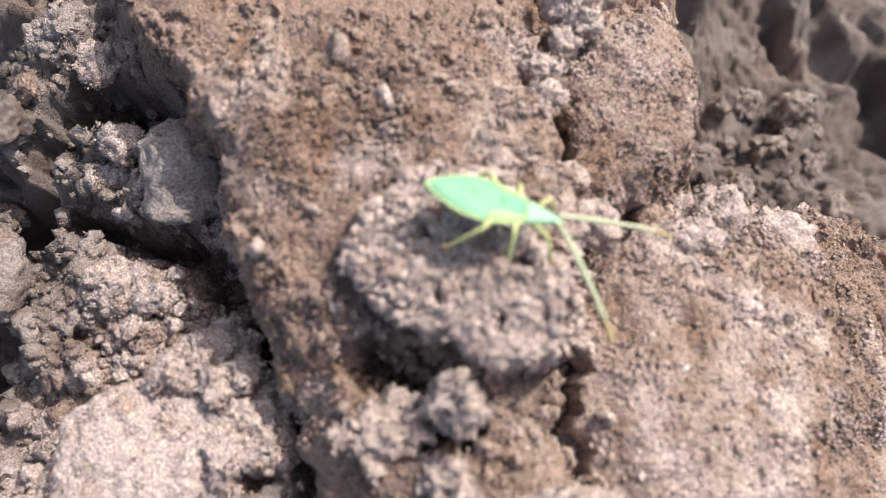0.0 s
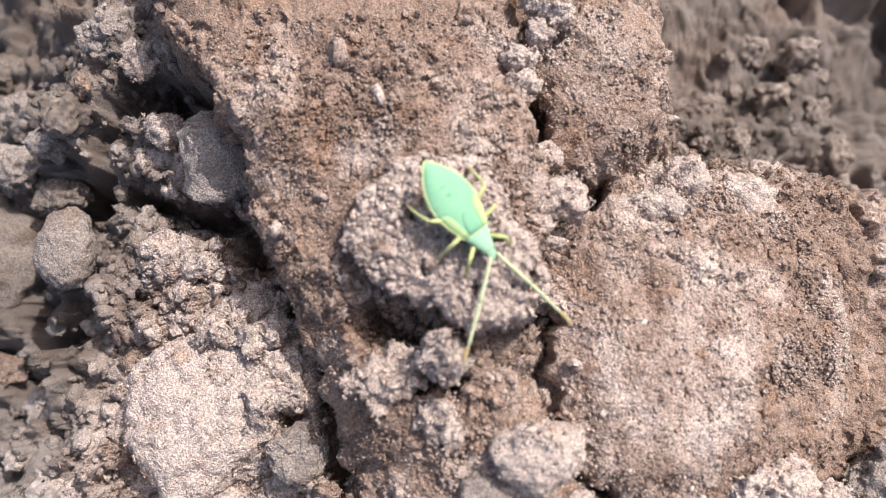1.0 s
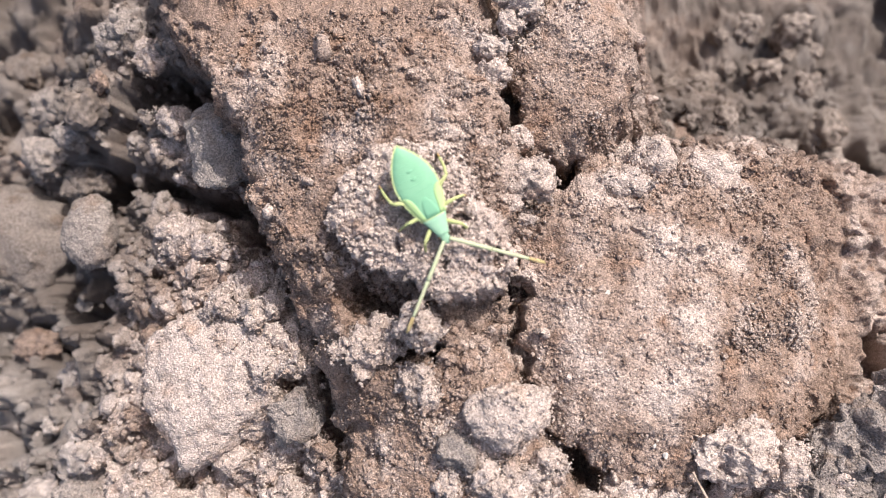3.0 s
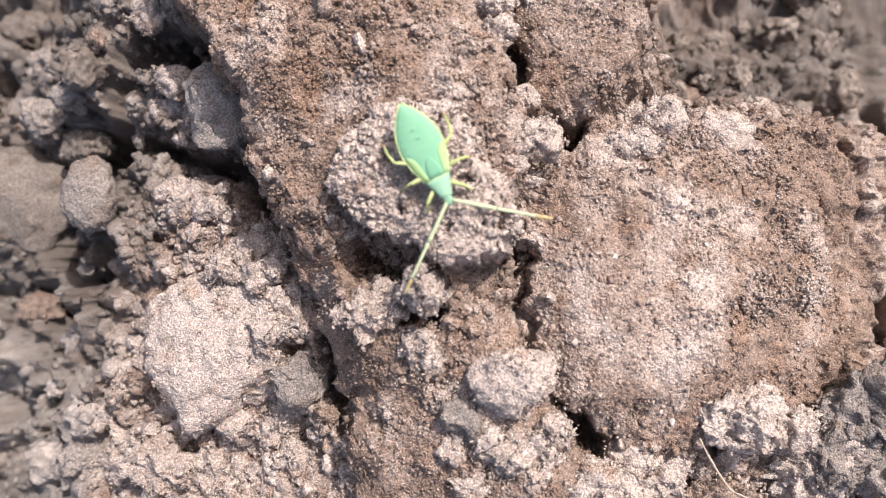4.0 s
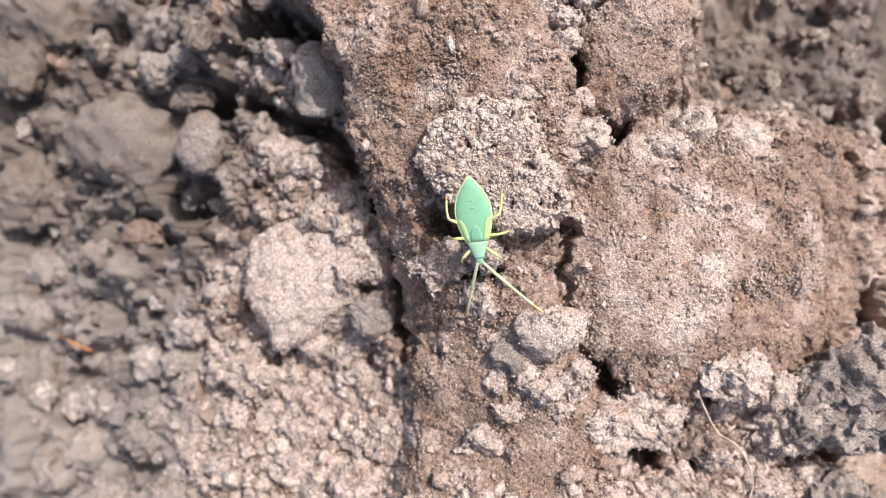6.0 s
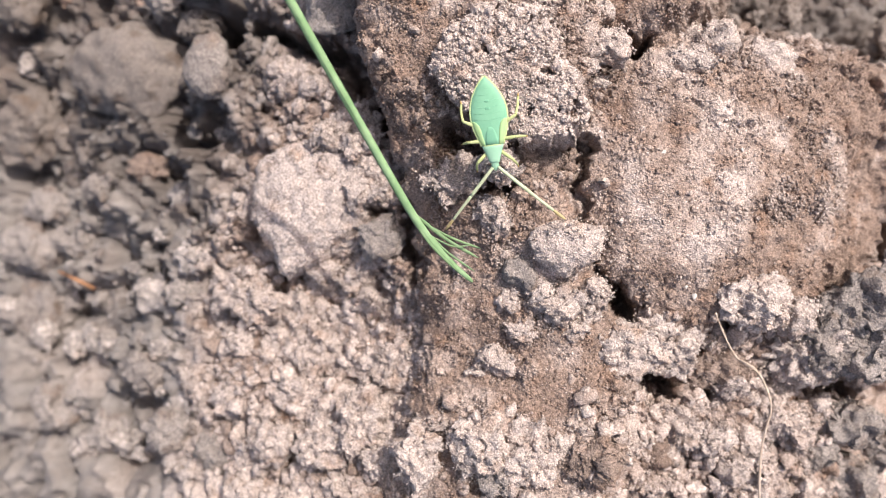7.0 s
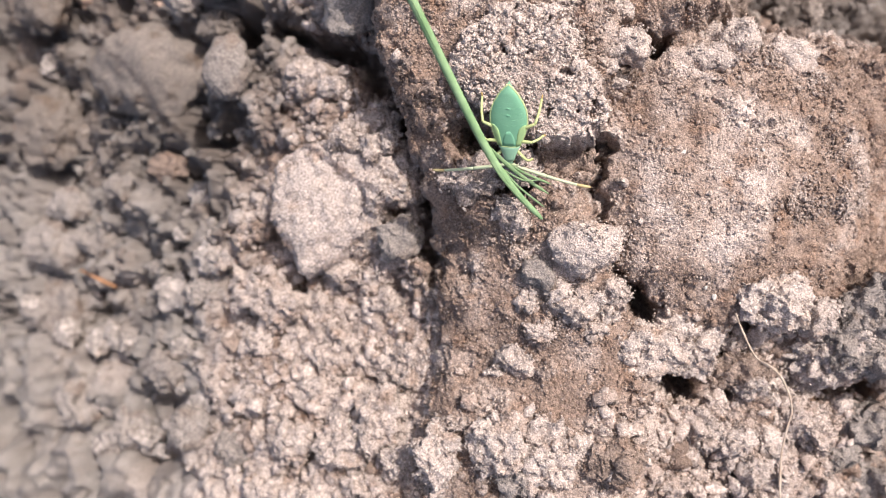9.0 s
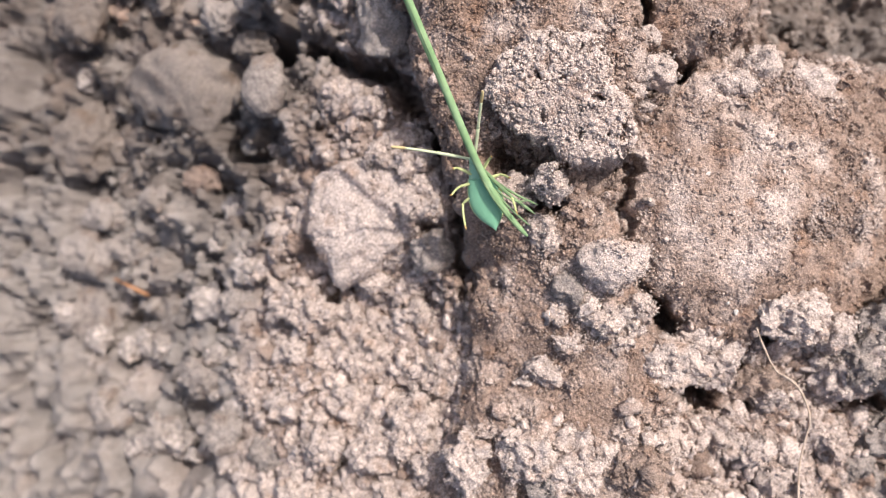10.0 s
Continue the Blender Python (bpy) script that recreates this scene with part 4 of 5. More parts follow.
def sown(rnd):
    """A spot among the crumbs: hollows on both sides of the ridge, its foreground and the joints."""
    while True:
        x, y = rnd.uniform(-120, 72), rnd.uniform(-62, 62)
        left = np.interp(y, (-60, -30, -13, 6, 23, 58), (-18, -12, -12, -20, -28, -45))
        right = np.interp(y, (-60, -16, 3, 27, 58), (24, 22, 14, 18, 13))
        if x < left:
            keep = 0.5 if x > -58 else 0.12
        elif x < right:
            keep = 0.03 if y > -34 else 0.14
        elif y < -17:
            keep = 0.5
        elif y > 30:
            keep = 0.1
        else:
            keep = 0.02
        if math.hypot(x - 2, y - 13) < 17 or math.hypot((x - 23) / 13, (y - 42) / 17) < 1 or math.hypot((x + 37) / 15, (y + 4) / 14) < 1:
            continue
        if rnd.random() < keep:
            return x, y


def build_crumbs():
    rnd = random.Random(11)
    spots = [sown(rnd) for _ in range(3600)]
    # the crumbly cap's rim, and specks on the mound beside the ridge
    for _ in range(520):
        a, r = rnd.uniform(0, 6.28), 15.0 * rnd.uniform(0.15, 1) ** 0.5
        spots.append((2 + r * math.cos(a), 13 + 1.05 * r * math.sin(a)))
    for _ in range(420):
        spots.append((rnd.uniform(16, 60), rnd.uniform(-18, 30)))
    hs, dries, greys, grain, _ = height(np.array([[s[0] for s in spots]]), np.array([[s[1] for s in spots]]))
    hs = hs + 0.5 * grain
    near = [i for i, s in enumerate(spots[:3600]) if -48 < s[0] < 60 and -52 < s[1] < 45]
    singles = set(near[:260])
    shapes = []
    for mesh in CRUMBS:
        v = np.empty(len(mesh.vertices) * 3)
        mesh.vertices.foreach_get("co", v)
        t = np.empty(len(mesh.polygons) * 3, np.int32)
        mesh.polygons.foreach_get("vertices", t)
        shapes.append((v.reshape(-1, 3), t.reshape(-1, 3)))
    low = []
    for i in range(6):
        m = clod_mesh("speck", 1.0, 0.9, 0.75, 400 + i, 2, 1.0, 0.4, 1.35)
        v = np.empty(len(m.vertices) * 3)
        m.vertices.foreach_get("co", v)
        t = np.empty(len(m.polygons) * 3, np.int32)
        m.polygons.foreach_get("vertices", t)
        low.append((v.reshape(-1, 3), t.reshape(-1, 3)))
    vs, ts, dry, grey, at = [], [], [], [], 0
    for i, (x, y) in enumerate(spots):
        z = float(hs[0, i])
        size = rnd.uniform(0.55, 1.0) if rnd.random() < 0.88 else rnd.uniform(1.0, 2.0)
        if i >= 3600:
            size = rnd.uniform(0.28, 0.95) if i < 4120 else 0.22 + 0.4 * rnd.random() ** 2
        turn = Euler([rnd.uniform(0, 6.28) for _ in range(3)]).to_matrix()
        if i < 3600 and 19 < x < 56 and -13 < y < 24:
            continue
        if i in singles:
            size = rnd.uniform(0.8, 1.9)
            ob = new("crumb", CRUMBS[i % 8])
            ob.matrix_world = Matrix.Translation((x * MM, y * MM, (z + 0.25 * size) * MM)) @ turn.to_4x4() @ Matrix.Diagonal((size, size * rnd.uniform(0.7, 1.1), size * rnd.uniform(0.6, 1.0), 1))
            tagged(ob, "small loose crumb of pale dry earth on the soil", "crumb", "loose crumbs")
            continue
        v, t = (low if size < 1.0 else shapes)[i % 6]
        r = np.array(turn)
        vs.append(v @ r.T * size + np.array([x, y, z + 0.2 * size]) * MM)
        ts.append(t + at)
        dry.append(np.full(len(v), min(1.1, max(0.0, float(dries[0, i]) + rnd.uniform(-0.15, 0.45)))))
        grey.append(np.full(len(v), float(greys[0, i])))
        at += len(v)
    for m in CRUMBS:
        m.materials.append(PALE)
    mesh = bpy.data.meshes.new("crumbs")
    mesh.from_pydata(np.concatenate(vs).tolist(), [], np.concatenate(ts).tolist())
    mesh.polygons.foreach_set("use_smooth", [True] * len(mesh.polygons))
    for name, values in (("dryness", dry), ("grey_and_shade", grey)):
        mesh.attributes.new(name, "FLOAT", "POINT").data.foreach_set("value", np.concatenate(values).astype(np.float32))
    tagged(link("soil_crumbs", mesh, GROUND), "countless small dry soil crumbs strewn over the ground", "soil crumbs", kind="stuff")


build_crumbs()


def build_sand():
    """Loose sand: angular grains a quarter of a millimetre across, half sunk in the soil."""
    rnd = np.random.default_rng(31)
    n = 32000
    x, y = rnd.uniform(-34, 66, n), rnd.uniform(-56, 50, n)
    h, dry, grey, grain, _ = height(x[None], y[None])
    size = 0.10 + 0.20 * rnd.random(n) ** 2.5
    co, tris = granules(np.stack([x, y, h[0] + grain[0] + 0.15 * size], -1), size, rnd)
    tone = np.repeat(np.clip(dry[0] + rnd.uniform(-0.3, 0.55, n), 0, 1.2), 6)
    sand = sheet("sand_grains", co * MM, np.zeros((0, 4), int), tone, np.repeat(grey[0], 6), GROUND, tris)
    tagged(sand, "countless pale sand grains dusted over the dry soil", "sand", kind="stuff")


build_sand()


def build_granules():
    """Soil granules caked together in small clusters where the ground is dry and pale, and strewn singly between."""
    rnd = np.random.default_rng(57)
    n = 15000
    x, y = rnd.uniform(-64, 68, n), rnd.uniform(-60, 52, n)
    _, dry, _, _, masks = height(x[None], y[None])
    keep = rnd.random(n) < 0.05 + 0.55 * smooth01(0.45, 0.85, dry[0]) - 0.5 * masks[0][0]
    x, y = x[keep][:2300], y[keep][:2300]
    # knots of crumbs on the ridge's back and along its edges
    knots = np.array([(-14, 38), (-10, 36), (-6.4, 36.5), (-4, 33.6), (-9.6, 34.2), (-18.7, 32), (-16, 28), (-18, 14), (9, 30), (11, 24), (12, 20), (-5, -2), (2, -8), (6, -14), (8, -20), (14, -18)])
    spot = knots[rnd.integers(0, len(knots), 260)] + rnd.normal(0, 1.5, (260, 2))
    x, y = np.concatenate([x, spot[:, 0]]), np.concatenate([y, spot[:, 1]])
    many = rnd.integers(6, 15, len(x))
    wide = np.repeat(rnd.uniform(0.4, 1.3, len(x)), many)
    a, r = rnd.uniform(0, 6.28, many.sum()), rnd.random(many.sum()) ** 0.5
    gx, gy = np.repeat(x, many) + wide * r * np.cos(a), np.repeat(y, many) + wide * r * np.sin(a)
    lift = 0.75 * wide * np.sqrt(1 - r * r) * rnd.random(len(gx)) ** 0.5
    n = 8000
    gx, gy, lift = np.concatenate([gx, rnd.uniform(-60, 66, n)]), np.concatenate([gy, rnd.uniform(-58, 50, n)]), np.concatenate([lift, np.zeros(n)])
    h, dry, grey, grain, _ = height(gx[None], gy[None])
    size = 0.11 + 0.27 * rnd.random(len(gx)) ** 1.7
    co, tris = granules(np.stack([gx, gy, h[0] + 0.8 * grain[0] + lift], -1), size, rnd)
    tone = np.repeat(np.clip(dry[0] + rnd.uniform(-0.15, 0.28, len(gx)), 0, 1.2), 6)
    tagged(sheet("soil_granules", co * MM, np.zeros((0, 4), int), tone, np.repeat(grey[0], 6), GROUND, tris), "countless pale soil granules caked in small clusters", "soil crumbs", kind="stuff")


build_granules()


def build_rubble():
    """Clods strewn low on the slope and in the hollow behind the big clod."""
    rnd = random.Random(23)
    shapes = [clod_mesh("clod", 1.0, 0.85, 0.75, 500 + i, 4, 0.9, 0.5, 1.2) for i in range(6)]
    for i, m in enumerate(shapes):
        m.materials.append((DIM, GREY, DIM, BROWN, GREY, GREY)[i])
    done = []
    while len(done) < 58:
        if len(done) < 42:
            x, y = rnd.uniform(-132, -58), rnd.uniform(-66, 52)
        else:
            x, y = rnd.uniform(40, 84), rnd.uniform(40, 74)
        size = rnd.uniform(1.6, 5.2)
        if any(math.hypot(x - a, y - b) < 0.8 * (size + c) for a, b, c in done) or math.hypot(x + 61, y - 23) < 10 or math.hypot(x + 88, y - 25) < 17:
            continue
        done.append((x, y, size))
        ob = new("clod", shapes[rnd.choice((1, 4, 5) if y < 0 and x < 0 else (0, 1, 2, 3) if x < 0 else (0, 2))])
        ob.matrix_world = Matrix.Translation((x * MM, y * MM, (high(x, y) + 0.2 * size) * MM)) @ Euler((rnd.uniform(-0.5, 0.5), rnd.uniform(-0.5, 0.5), rnd.uniform(0, 6.28))).to_matrix().to_4x4() @ Matrix.Diagonal((size, size, size * rnd.uniform(0.7, 1.0), 1))
        tagged(ob, "grey-brown earth clod lying in the hollow", "clod", "loose clods")


build_rubble()


# ---- small finds ----
def tube(points, radii, sides=8, flat=1.0):
    """A closed tapering tube along points (millimetres)."""
    bm = bmesh.new()
    rings = []
    pts = [Vector(p) for p in points]
    for i, p in enumerate(pts):
        way = (pts[min(i + 1, len(pts) - 1)] - pts[max(i - 1, 0)]).normalized()
        side = way.cross(Vector((0, 0, 1)))
        side = side.normalized() if side.length > 1e-4 else Vector((1, 0, 0))
        up = side.cross(way)
        rings.append([bm.verts.new((p + side * math.cos(a) * radii[i] + up * math.sin(a) * radii[i] * flat) * MM)
                      for a in (2 * math.pi * k / sides for k in range(sides))])
    for a, b in zip(rings[:-1], rings[1:]):
        for k in range(sides):
            bm.faces.new((a[k], a[(k + 1) % sides], b[(k + 1) % sides], b[k]))
    bm.faces.new(rings[0][::-1])
    bm.faces.new(rings[-1])
    return bm


def curve(points, steps=6):
    """A smooth line through points."""
    pts = [Vector(p) for p in points]
    out = []
    for i in range(len(pts) - 1):
        a, b, c, d = pts[max(i - 1, 0)], pts[i], pts[i + 1], pts[min(i + 2, len(pts) - 1)]
        for k in range(steps):
            u = k / steps
            out.append(0.5 * (2 * b + (c - a) * u + (2 * a - 5 * b + 4 * c - d) * u * u + (3 * b - a - 3 * c + d) * u ** 3))
    return out + [pts[-1]]


def taper(n, a, b, rnd=None, wobble=0.0):
    return [a + (b - a) * i / (n - 1) + (rnd.uniform(-wobble, wobble) if rnd else 0) for i in range(n)]


def build_root():
    root = tagged(new("root_fibre"), "thin pale dry root fibre lying over crumbs", "root")
    line = curve([(38.1, -16.3, 9.0), (39.6, -19.4, 8.5), (42.2, -23.5, 8.0), (46.0, -25.9, 8.0), (48.5, -31.0, 7.0), (48.2, -34.9, 6.5), (47.8, -39.4, 6.0), (48.1, -46.0, 6.0), (48.8, -49.1, 5.0)], 5)
    part("fibre", tube(line, taper(len(line), 0.15, 0.21, random.Random(2), 0.04), 6), ROOT, root)
    line = curve([(42.3, -23.7, 8.0), (43.6, -24.2, 8.3), (45.5, -25.2, 8.0)], 4)
    part("side_fibre", tube(line, taper(len(line), 0.10, 0.16), 6), ROOT, root)


build_root()


def build_straw():
    line = curve([(-113.7, -23.5, -30.8), (-104.6, -24.7, -25.2), (-102.1, -26.7, -29.0)], 4)
    tagged(part("straw_bit", tube(line, taper(len(line), 0.40, 0.60), 6), STRAW), "short orange-brown bit of straw on the soil", "straw")


build_straw()


def build_grain(x, y, z, size, seed):
    ob = link("quartz_grain", clod_mesh("quartz_grain", size, size * 0.8, size * 0.7, seed, 3, 0.3, 1.0, 0.4), QUARTZ)
    ob.matrix_world = pose(x * MM, y * MM, z * MM, 20 * seed, 0, 40 * seed)
    tagged(ob, "tiny bright quartz grain in the soil", "stone grain", "quartz grains")


build_grain(-27.8, -43.5, 5.9, 0.45, 1)
build_grain(34.3, -13.9, 10.2, 0.55, 2)
build_grain(-31.7, -36.4, 0.1, 0.30, 3)
build_grain(1.5, 55.7, 19.1, 0.90, 4)
build_grain(26.8, 8.8, 16.1, 0.50, 5)
build_grain(32.7, -12.5, 11.2, 0.40, 6)
build_grain(-50.0, -60.1, 1.1, 0.35, 7)
build_grain(39.4, 10.4, 12.9, 0.35, 8)

# ---- the insect ----
def loft(stations, sides=20, bottom=0.8):
    """Closed body from stations of y, half width, top height, base height, all in millimetres."""
    bm = bmesh.new()
    rings = []
    for y, w, top, base in stations:
        ring = []
        for k in range(sides):
            a = 2 * math.pi * k / sides
            c, s = math.cos(a), math.sin(a)
            ring.append(bm.verts.new((w * c * MM, y * MM, (base + (top * abs(s) ** 0.9 if s > 0 else -bottom * abs(s))) * MM)))
        rings.append(ring)
    for a, b in zip(rings[:-1], rings[1:]):
        for k in range(sides):
            bm.faces.new((a[k], a[(k + 1) % sides], b[(k + 1) % sides], b[k]))
    bm.faces.new(rings[0][::-1])
    bm.faces.new(rings[-1])
    return bm


def outline(y):
    """Half width of the back at y along the body: a leaf, widest behind the middle, drawn out to the neck."""
    return float(np.interp(y, (-7.0, -6.6, -6.0, -5.2, -4.2, -3.0, -1.8, -0.6, 0.6, 1.8, 3.0, 4.2, 5.0, 5.8), (0.06, 0.42, 0.95, 1.52, 2.08, 2.53, 2.72, 2.68, 2.45, 2.06, 1.62, 1.17, 0.88, 0.66)))


def crown(y):
    """Height of the back along its middle."""
    return 0.52 + 0.20 * math.cos((y + 1.5) / 3.4)


def patch_on_back(stations, lift, thick=0.10, across=7):
    """A thin plate lying on the back: rows of y and its two edges, as shares of the half width."""
    bm = bmesh.new()
    rows = []
    for y, inner, outer in stations:
        w, row = outline(y), []
        for k in range(across):
            u = inner + (outer - inner) * k / (across - 1)
            z = crown(y) * max(0.0, 1 - u * u) ** 0.45 + lift * (1 - 0.8 * abs(2 * k / (across - 1) - 1) ** 3)
            row.append((bm.verts.new((u * w * MM, y * MM, z * MM)), bm.verts.new((u * w * MM, y * MM, (z - thick) * MM))))
        rows.append(row)
    for a, b in zip(rows[:-1], rows[1:]):
        for k in range(across - 1):
            bm.faces.new((a[k][0], a[k + 1][0], b[k + 1][0], b[k][0]))
            bm.faces.new((a[k][1], b[k][1], b[k + 1][1], a[k + 1][1]))
        for k in (0, across - 1):
            bm.faces.new((a[k][0], b[k][0], b[k][1], a[k][1]))
    for row in (rows[0], rows[-1]):
        for k in range(across - 1):
            bm.faces.new((row[k][0], row[k][1], row[k + 1][1], row[k + 1][0]))
    bmesh.ops.recalc_face_normals(bm, faces=bm.faces)
    return bm


def build_insect():
    bug = tagged(new("shield_bug_nymph"), "bright turquoise-green bug nymph with yellow rim and long antennae", "insect")
    ys = [-7.0 + 0.3 * i for i in range(33)] + [3.0]
    part("abdomen", loft([(y, outline(y), crown(y) * min(1.0, 0.25 + (y + 7.0) / 1.6), 0.0) for y in ys], 24, 0.95), TURQUOISE, bug)
    rim = [(outline(y), y, 0.05) for y in ys]
    for side in (1, -1):
        edge = [(side * x, y, z + 0.06) for x, y, z in rim]
        part("margin", tube(edge, taper(len(edge), 0.15, 0.13), 8, 0.7), RIM, bug, "pale yellow rim of the back")
    for i, y in enumerate((-5.4, -4.5, -3.6, -2.7, -1.8, -0.9)):
        w = outline(y) * 0.80
        pts = [(w * u, y + 0.22 * (1 - u * u), crown(y) * (1 - 0.64 * u * u) ** 0.45 + 0.012) for u in np.linspace(-1, 1, 9)]
        part("segment_line", tube(pts, [0.03] * 9, 6, 0.25), LINE, bug)
    for y in (-3.4, -2.3):
        bm = bmesh.new()
        bmesh.ops.create_uvsphere(bm, u_segments=12, v_segments=8, radius=0.30 * MM)
        for v in bm.verts:
            v.co = (v.co.x * 1.25, v.co.y * 0.7 + y * MM, v.co.z * 0.3 + (crown(y) - 0.01) * MM)
        part("gland_spot", bm, DARKGREEN, bug, "darker raised spot on the back")
    # shield between the wing pads, neck plate, head
    part("scutellum", patch_on_back([(0.3, -0.10, 0.10), (0.9, -0.26, 0.26), (1.5, -0.38, 0.38), (2.2, -0.48, 0.48), (2.98, -0.58, 0.58)], 0.03), DARKGREEN, bug, "darker green shield")
    part("pronotum", loft([(y, outline(y) * 1.01, t, 0.04) for y, t in ((2.98, 0.60), (3.4, 0.61), (4.0, 0.57), (4.6, 0.51), (5.2, 0.46), (5.6, 0.42))], 20, 0.8), MINT, bug)
    line = [(1.58 * u, 2.98 + 0.08 * u * u, 0.05 + 0.60 * max(0.0, 1 - u * u) ** 0.45) for u in np.linspace(-1, 1, 11)]
    part("collar_line", tube(line, [0.06] * 11, 6, 0.6), RIM, bug, "pale line across the neck plate")
    part("head", loft([(5.3, 0.79, 0.44, 0.03), (5.7, 0.68, 0.40, 0.0), (6.1, 0.58, 0.34, -0.05), (6.5, 0.42, 0.24, -0.10), (6.8, 0.18, 0.12, -0.12)], 16, 0.5), MINT, bug)
    for side in (1, -1):
        bm = bmesh.new()
        bmesh.ops.create_uvsphere(bm, u_segments=12, v_segments=8, radius=0.19 * MM)
        for v in bm.verts:
            v.co += Vector((side * 0.68, 5.75, 0.10)) * MM
        part("eye", bm, EYECOL, bug, "small dark eye")
        # wing pad: a lobe along the rim, blunt behind, that narrows forwards to the neck plate
        pad = [(-0.7, 0.84, 0.95), (-0.45, 0.70, 0.975), (0.0, 0.60, 0.985), (0.5, 0.56, 0.985), (1.0, 0.55, 0.985), (1.6, 0.57, 0.985), (2.3, 0.58, 0.985), (2.96, 0.60, 0.985)]
        part("wing_pad", patch_on_back([(y, side * i, side * o) for y, i, o in pad], 0.10), LIME, bug, "yellow-green wing pad")
    legs, feelers = [], []
    for side in (1, -1):
        for k, (y, femur, tibia, yaw, back) in enumerate(((3.9, 2.4, 2.6, 40, 18), (2.3, 2.7, 2.8, -2, 8), (0.7, 3.6, 4.2, -28, -38))):
            knee = (side * femur * 0.95, 0, 0.55)
            foot = (side * (femur * 0.95 + tibia * 0.45 * math.cos(radians(back))), tibia * 0.75 * math.sin(radians(back)), 0.55 - tibia * 0.72 - (0.6 if k < 2 else 0.1))
            leg = part("leg", tube(curve([(0, 0, 0), (side * femur * 0.5, 0, 0.45), knee], 4), [0.21, 0.25, 0.28, 0.28, 0.28, 0.27, 0.26, 0.23, 0.20]), LEGCOL, bug)
            part("shin", tube(curve([knee, tuple(0.5 * (a + b) + c for a, b, c in zip(knee, foot, (side * 0.15, 0, 0.1))), foot], 4), taper(9, 0.21, 0.17)), LEGCOL, leg)
            toe = (foot[0] + side * 0.35, foot[1] + 0.8 * math.sin(radians(back)), foot[2] - 0.25)
            part("foot", tube([foot, tuple(0.5 * (a + b) for a, b in zip(foot, toe)), toe], [0.14, 0.15, 0.07]), FOOT, leg, "ochre foot")
            legs.append((leg, side, k, (side * 0.85, y, -0.45), side * yaw))
        root = (0, 0, 0)
        feeler = part("antenna", tube(curve([root, (0, 0.7, 0.15), (0, 2.4, 0.25), (0, 5.4, 0.25)], 4), taper(13, 0.24, 0.28)), FEELER, bug)
        part("antenna_joint", tube(curve([(0, 5.4, 0.25), (0.0, 7.9, 0.15), (0.0, 10.4, -0.1)], 4), taper(9, 0.25, 0.21)), FEELER, feeler)
        part("antenna_tip", tube(curve([(0, 10.4, -0.1), (0, 11.5, -0.3), (0, 12.7, -0.6)], 3), [0.20, 0.23, 0.25, 0.26, 0.25, 0.20, 0.09]), TIP, feeler, "ochre antenna tip")
        feelers.append((feeler, side, (side * 0.42, 6.3, 0.1)))
    return bug, legs, feelers


BUG, LEGS, FEELERS = build_insect()


# ---- the grass stalk ----
def build_stalk():
    stalk = tagged(new("grass_stalk"), "fresh green grass stem with a frayed split end", "grass stalk")
    line = curve([(2.0, 0, 0), (0.4, 6, 0.3), (-0.6, 14, 0.4), (-0.5, 30, 0.2), (0.2, 60, 0), (2, 110, -2), (5, 190, -6)], 6)
    n = len(line)
    part("stem", tube(line, [float(np.interp(i, (0, 2, 8, 14, n), (0.22, 0.42, 0.58, 0.62, 0.62))) for i in range(n)], 10), GRASS, stalk)
    for pts, r in (([(-0.4, 15, 0.2), (1.6, 9, -0.2), (4.6, 3, -0.6)], 0.30), ([(-0.2, 13, -0.3), (2.6, 8, -0.8), (5.6, 4, -1.2)], 0.22), ([(-0.8, 16, 0.6), (-0.6, 10, 1.0), (0.9, 3.4, 0.9)], 0.22), ([(-0.3, 12, 0.1), (1.0, 7, 0.5), (3.2, 1.8, 0.6)], 0.18), ([(-0.2, 11, 0.2), (2.0, 7.4, 0.2), (4.6, 6.2, 0.4)], 0.14)):
        c = curve(pts, 6)
        part("split_blade", tube(c, [r * float(np.interp(i, (0, 3, len(c) - 3, len(c) - 1), (0.6, 1, 0.9, 0.15))) for i in range(len(c))], 8, 0.5), GRASSDARK, stalk, "thin split blade at the stem's end")
    c = curve([(-0.6, 22, 0.55), (-0.45, 34, 0.76), (-0.2, 48, 0.70), (0.1, 60, 0.62), (1.2, 90, -0.2)], 6)
    part("sheath_edge", tube(c, taper(len(c), 0.12, 0.14), 6), GRASSDARK, stalk, "darker seam along the stem")
    return stalk


STALK = build_stalk()


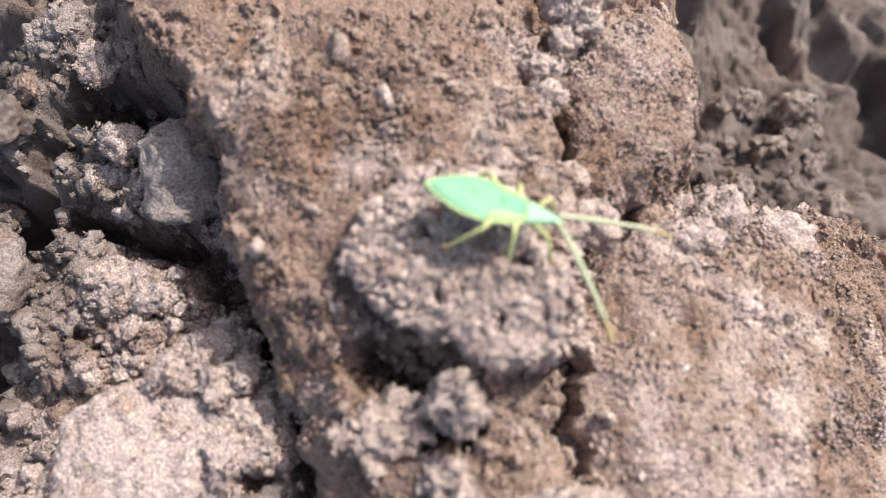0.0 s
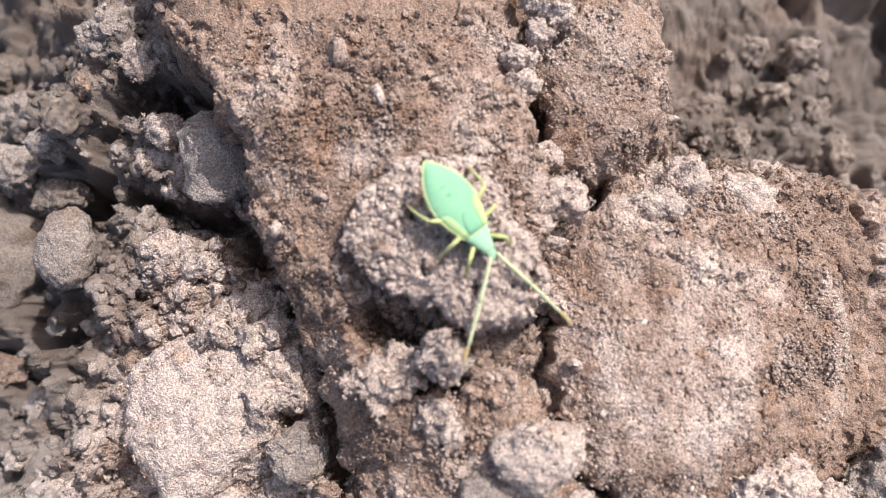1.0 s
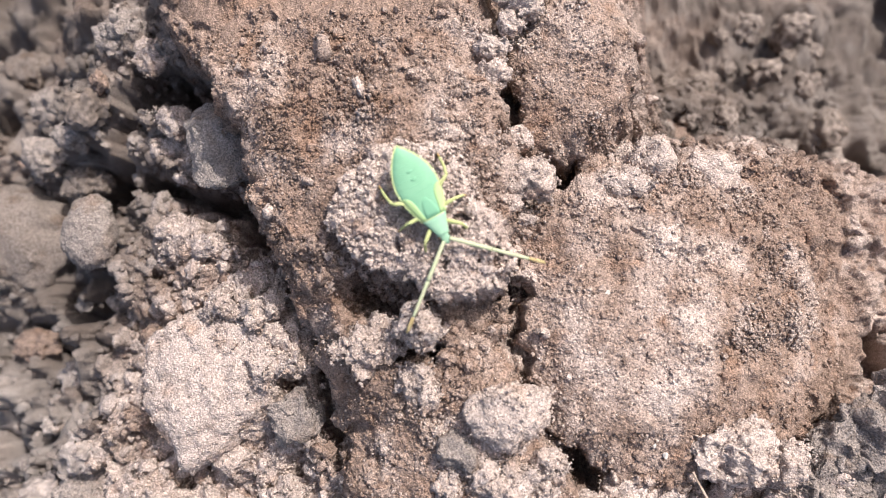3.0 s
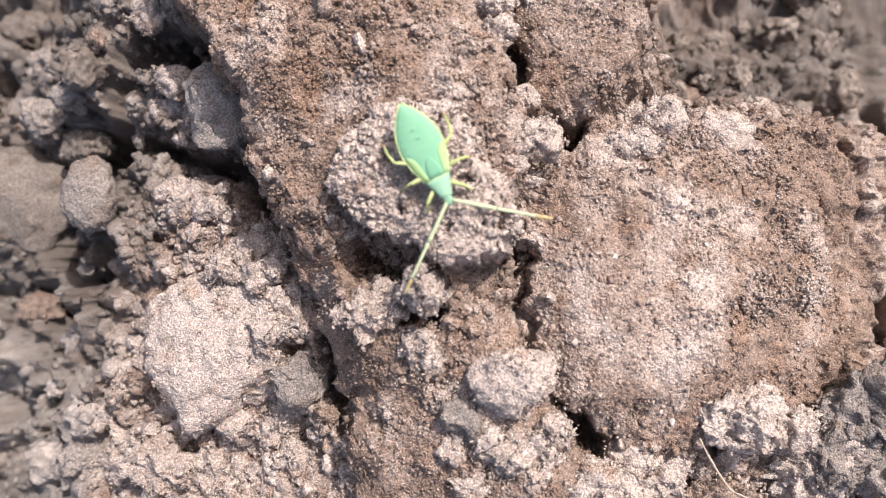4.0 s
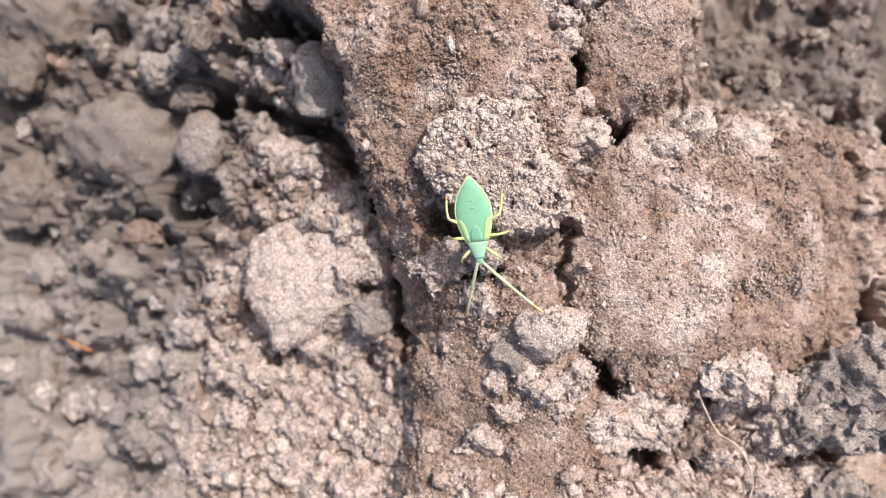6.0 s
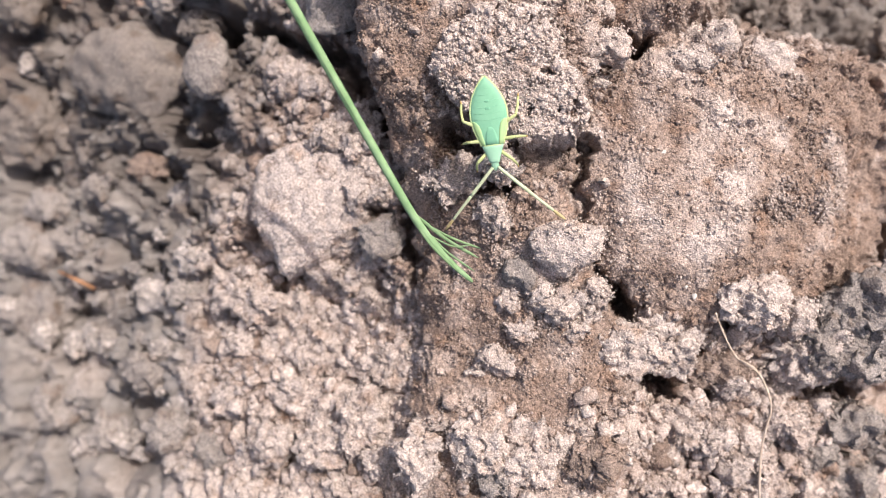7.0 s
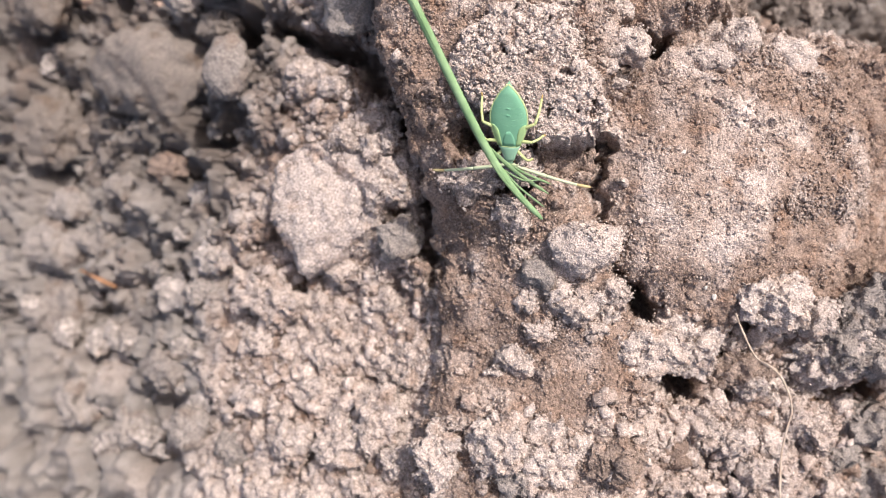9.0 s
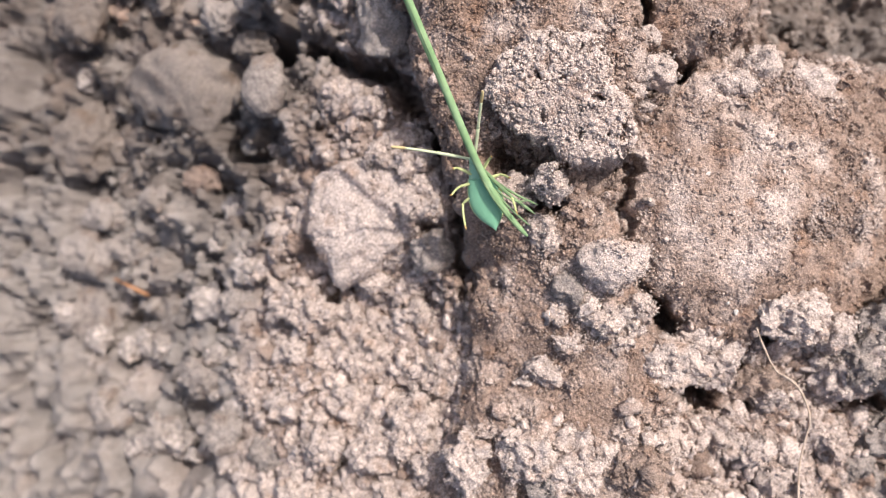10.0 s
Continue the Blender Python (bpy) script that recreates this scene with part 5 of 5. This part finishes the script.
# ---- movement ----
def motions():
    rows = [
        (0.0, 5.0, 22.9, 31.5, -8, -27, -104),
        (0.5, 4.4, 22.3, 31.0, -16, -20, -114),
        (1.0, 4.3, 20.9, 30.7, -14, -11, -144),
        (1.5, 4.1, 20.9, 30.5, -14, -4, -147),
        (2.0, 3.8, 20.9, 30.5, -14, -4, -153),
        (3.5, 3.5, 20.5, 30.5, -14, -3, -153.5),
        (4.0, 3.6, 20.7, 30.5, -14, -3, -155),
        (4.5, 3.5, 20.5, 30.5, -14, -2, -156),
        (5.0, 3.6, 20.5, 30.5, -14, -2, -154),
        (5.2, 2.8, 14.4, 31.5, -14, 0, -169),
        (5.5, 1.3, 10.4, 31.5, -8, 0, -167),
        (6.0, 0.7, 8.9, 31.5, -15, 0, -170),
        (6.2, 0.6, 9.1, 31.5, -14, 0, -168.5),
        (7.3, 0.5, 9.0, 31.5, -13, 2, -169),
        (7.5, 0.6, 8.4, 31.5, -12, 2, -169),
        (8.0, 0.4, 8.6, 31.5, -11, 2, -169),
        (8.5, 0.6, 8.5, 31.5, -9, 2, -168),
        (8.8, 0.1, 10.2, 31.3, -12, 2, -170),
        (9.0, 0.5, 8.9, 31.0, -40, 2, -179),
        (9.2, 0.6, 9.0, 31.0, -50, 0, -198),
        (9.4, -0.8, 10.1, 30.0, -60, -8, -212),
        (9.5, -0.9, 9.2, 30.0, -62, -28, -238),
        (9.6, -2.3, 8.3, 29.0, -25, -80, -256),
        (9.65, -6.6, 5.1, 27.2, 5, -112, -306),
        (9.7, -11.0, 1.9, 25.5, 32, -140, -365),
        (9.8, -7.8, 1.7, 25.8, 29, -168, -341),
        (9.9, -5.0, 1.5, 26.0, 29, -175, -335),
        (10.0, -8.9, 2.0, 26.2, 33, -178, -340),
    ]
    walk(BUG, [(t, pose(x * MM, y * MM, z * MM, 0, 0, yaw) @ pose(0, 0, 0, pitch) @ pose(0, 0, 0, 0, roll)) for t, x, y, z, pitch, roll, yaw in rows])
    rows = [
        (0.0, 70.0, 190.0, 170.0, 40, 0, 35),
        (5.6, 40.0, 120.0, 125.0, 42, 0, 38),
        (6.2, -5.2, 18.0, 58.0, 60, 0, 46),
        (7.3, -0.3, -16.1, 22.0, 26, 0, 28),
        (7.5, 2.0, -14.0, 22.0, 28, 0, 29),
        (8.0, 4.1, -9.1, 22.0, 31, 0, 29),
        (8.5, 2.4, -6.5, 23.0, 30, 0, 28),
        (8.8, 3.1, -4.2, 24.0, 33, 0, 30),
        (9.0, 4.2, -4.8, 24.0, 31, 0, 30),
        (9.2, 4.1, -5.4, 24.0, 31, 0, 30),
        (9.4, 3.7, -4.3, 24.0, 32, 0, 31),
        (9.5, 3.3, -3.4, 24.0, 32, 0, 31),
        (9.6, -0.1, -3.9, 24.0, 32, 0, 28),
        (9.7, -4.1, -6.3, 23.0, 31, 0, 27),
        (9.8, -1.3, -5.6, 23.0, 30, 0, 30),
        (9.9, -0.2, -6.1, 22.0, 31, 0, 28),
        (10.0, -3.4, -5.2, 22.0, 33, 0, 26),
    ]
    walk(STALK, [(t, pose(x * MM, y * MM, z * MM, 0, 0, yaw) @ pose(0, 0, 0, pitch)) for t, x, y, z, pitch, roll, yaw in rows])
    # legs step in two alternating sets of three while the insect walks
    steps = ((0.0, 0), (0.3, 1), (0.6, -1), (0.9, 0.6), (1.2, 0), (4.8, 0), (5.0, 1), (5.2, -1), (5.4, 1), (5.7, 0), (8.6, 0), (8.9, 1), (9.1, -1), (9.3, 1), (9.5, -1), (9.7, 0.5), (10.0, 0))
    for leg, side, k, at, yaw in LEGS:
        sense = side * (1 if k == 1 else -1)
        walk(leg, [(t, pose(at[0] * MM, at[1] * MM, at[2] * MM, 0, 0, yaw + side * sense * 13 * s) @ pose(0, 0, 0, 0, -side * 6 * max(0, sense * s))) for t, s in steps])
    # antennae: turn to the insect's own left, and dip
    swing = {
        -1: ((0.0, 13, -2), (0.5, 25, -2), (1.0, 12, -3), (1.5, 26, -5), (2.0, 36, -3), (3.5, 50, -1), (4.5, 55, -1), (5.0, 58, -1), (5.5, 48, -8), (6.2, 40, -4), (7.3, 45, -2), (8.5, 42, -2), (9.0, 70, -4), (9.4, 60, -10), (9.7, 40, -2), (10.0, 22, -14)),
        1: ((0.0, -56, -10), (0.5, -45, -10), (1.0, -51, -5), (1.5, -46, -3), (2.0, -48, -3), (3.5, -51, -1), (4.5, -52, -1), (5.0, -50, -3), (5.5, -30, -22), (6.2, -20, -26), (7.3, -50, -4), (8.5, -50, -4), (9.0, -76, -4), (9.4, -60, -4), (9.7, -60, 0), (10.0, -60, -2)),
    }
    for feeler, side, at in FEELERS:
        walk(feeler, [(t, pose(at[0] * MM, at[1] * MM, at[2] * MM, 0, 0, yaw) @ pose(0, 0, 0, dip)) for t, yaw, dip in swing[side]])


motions()
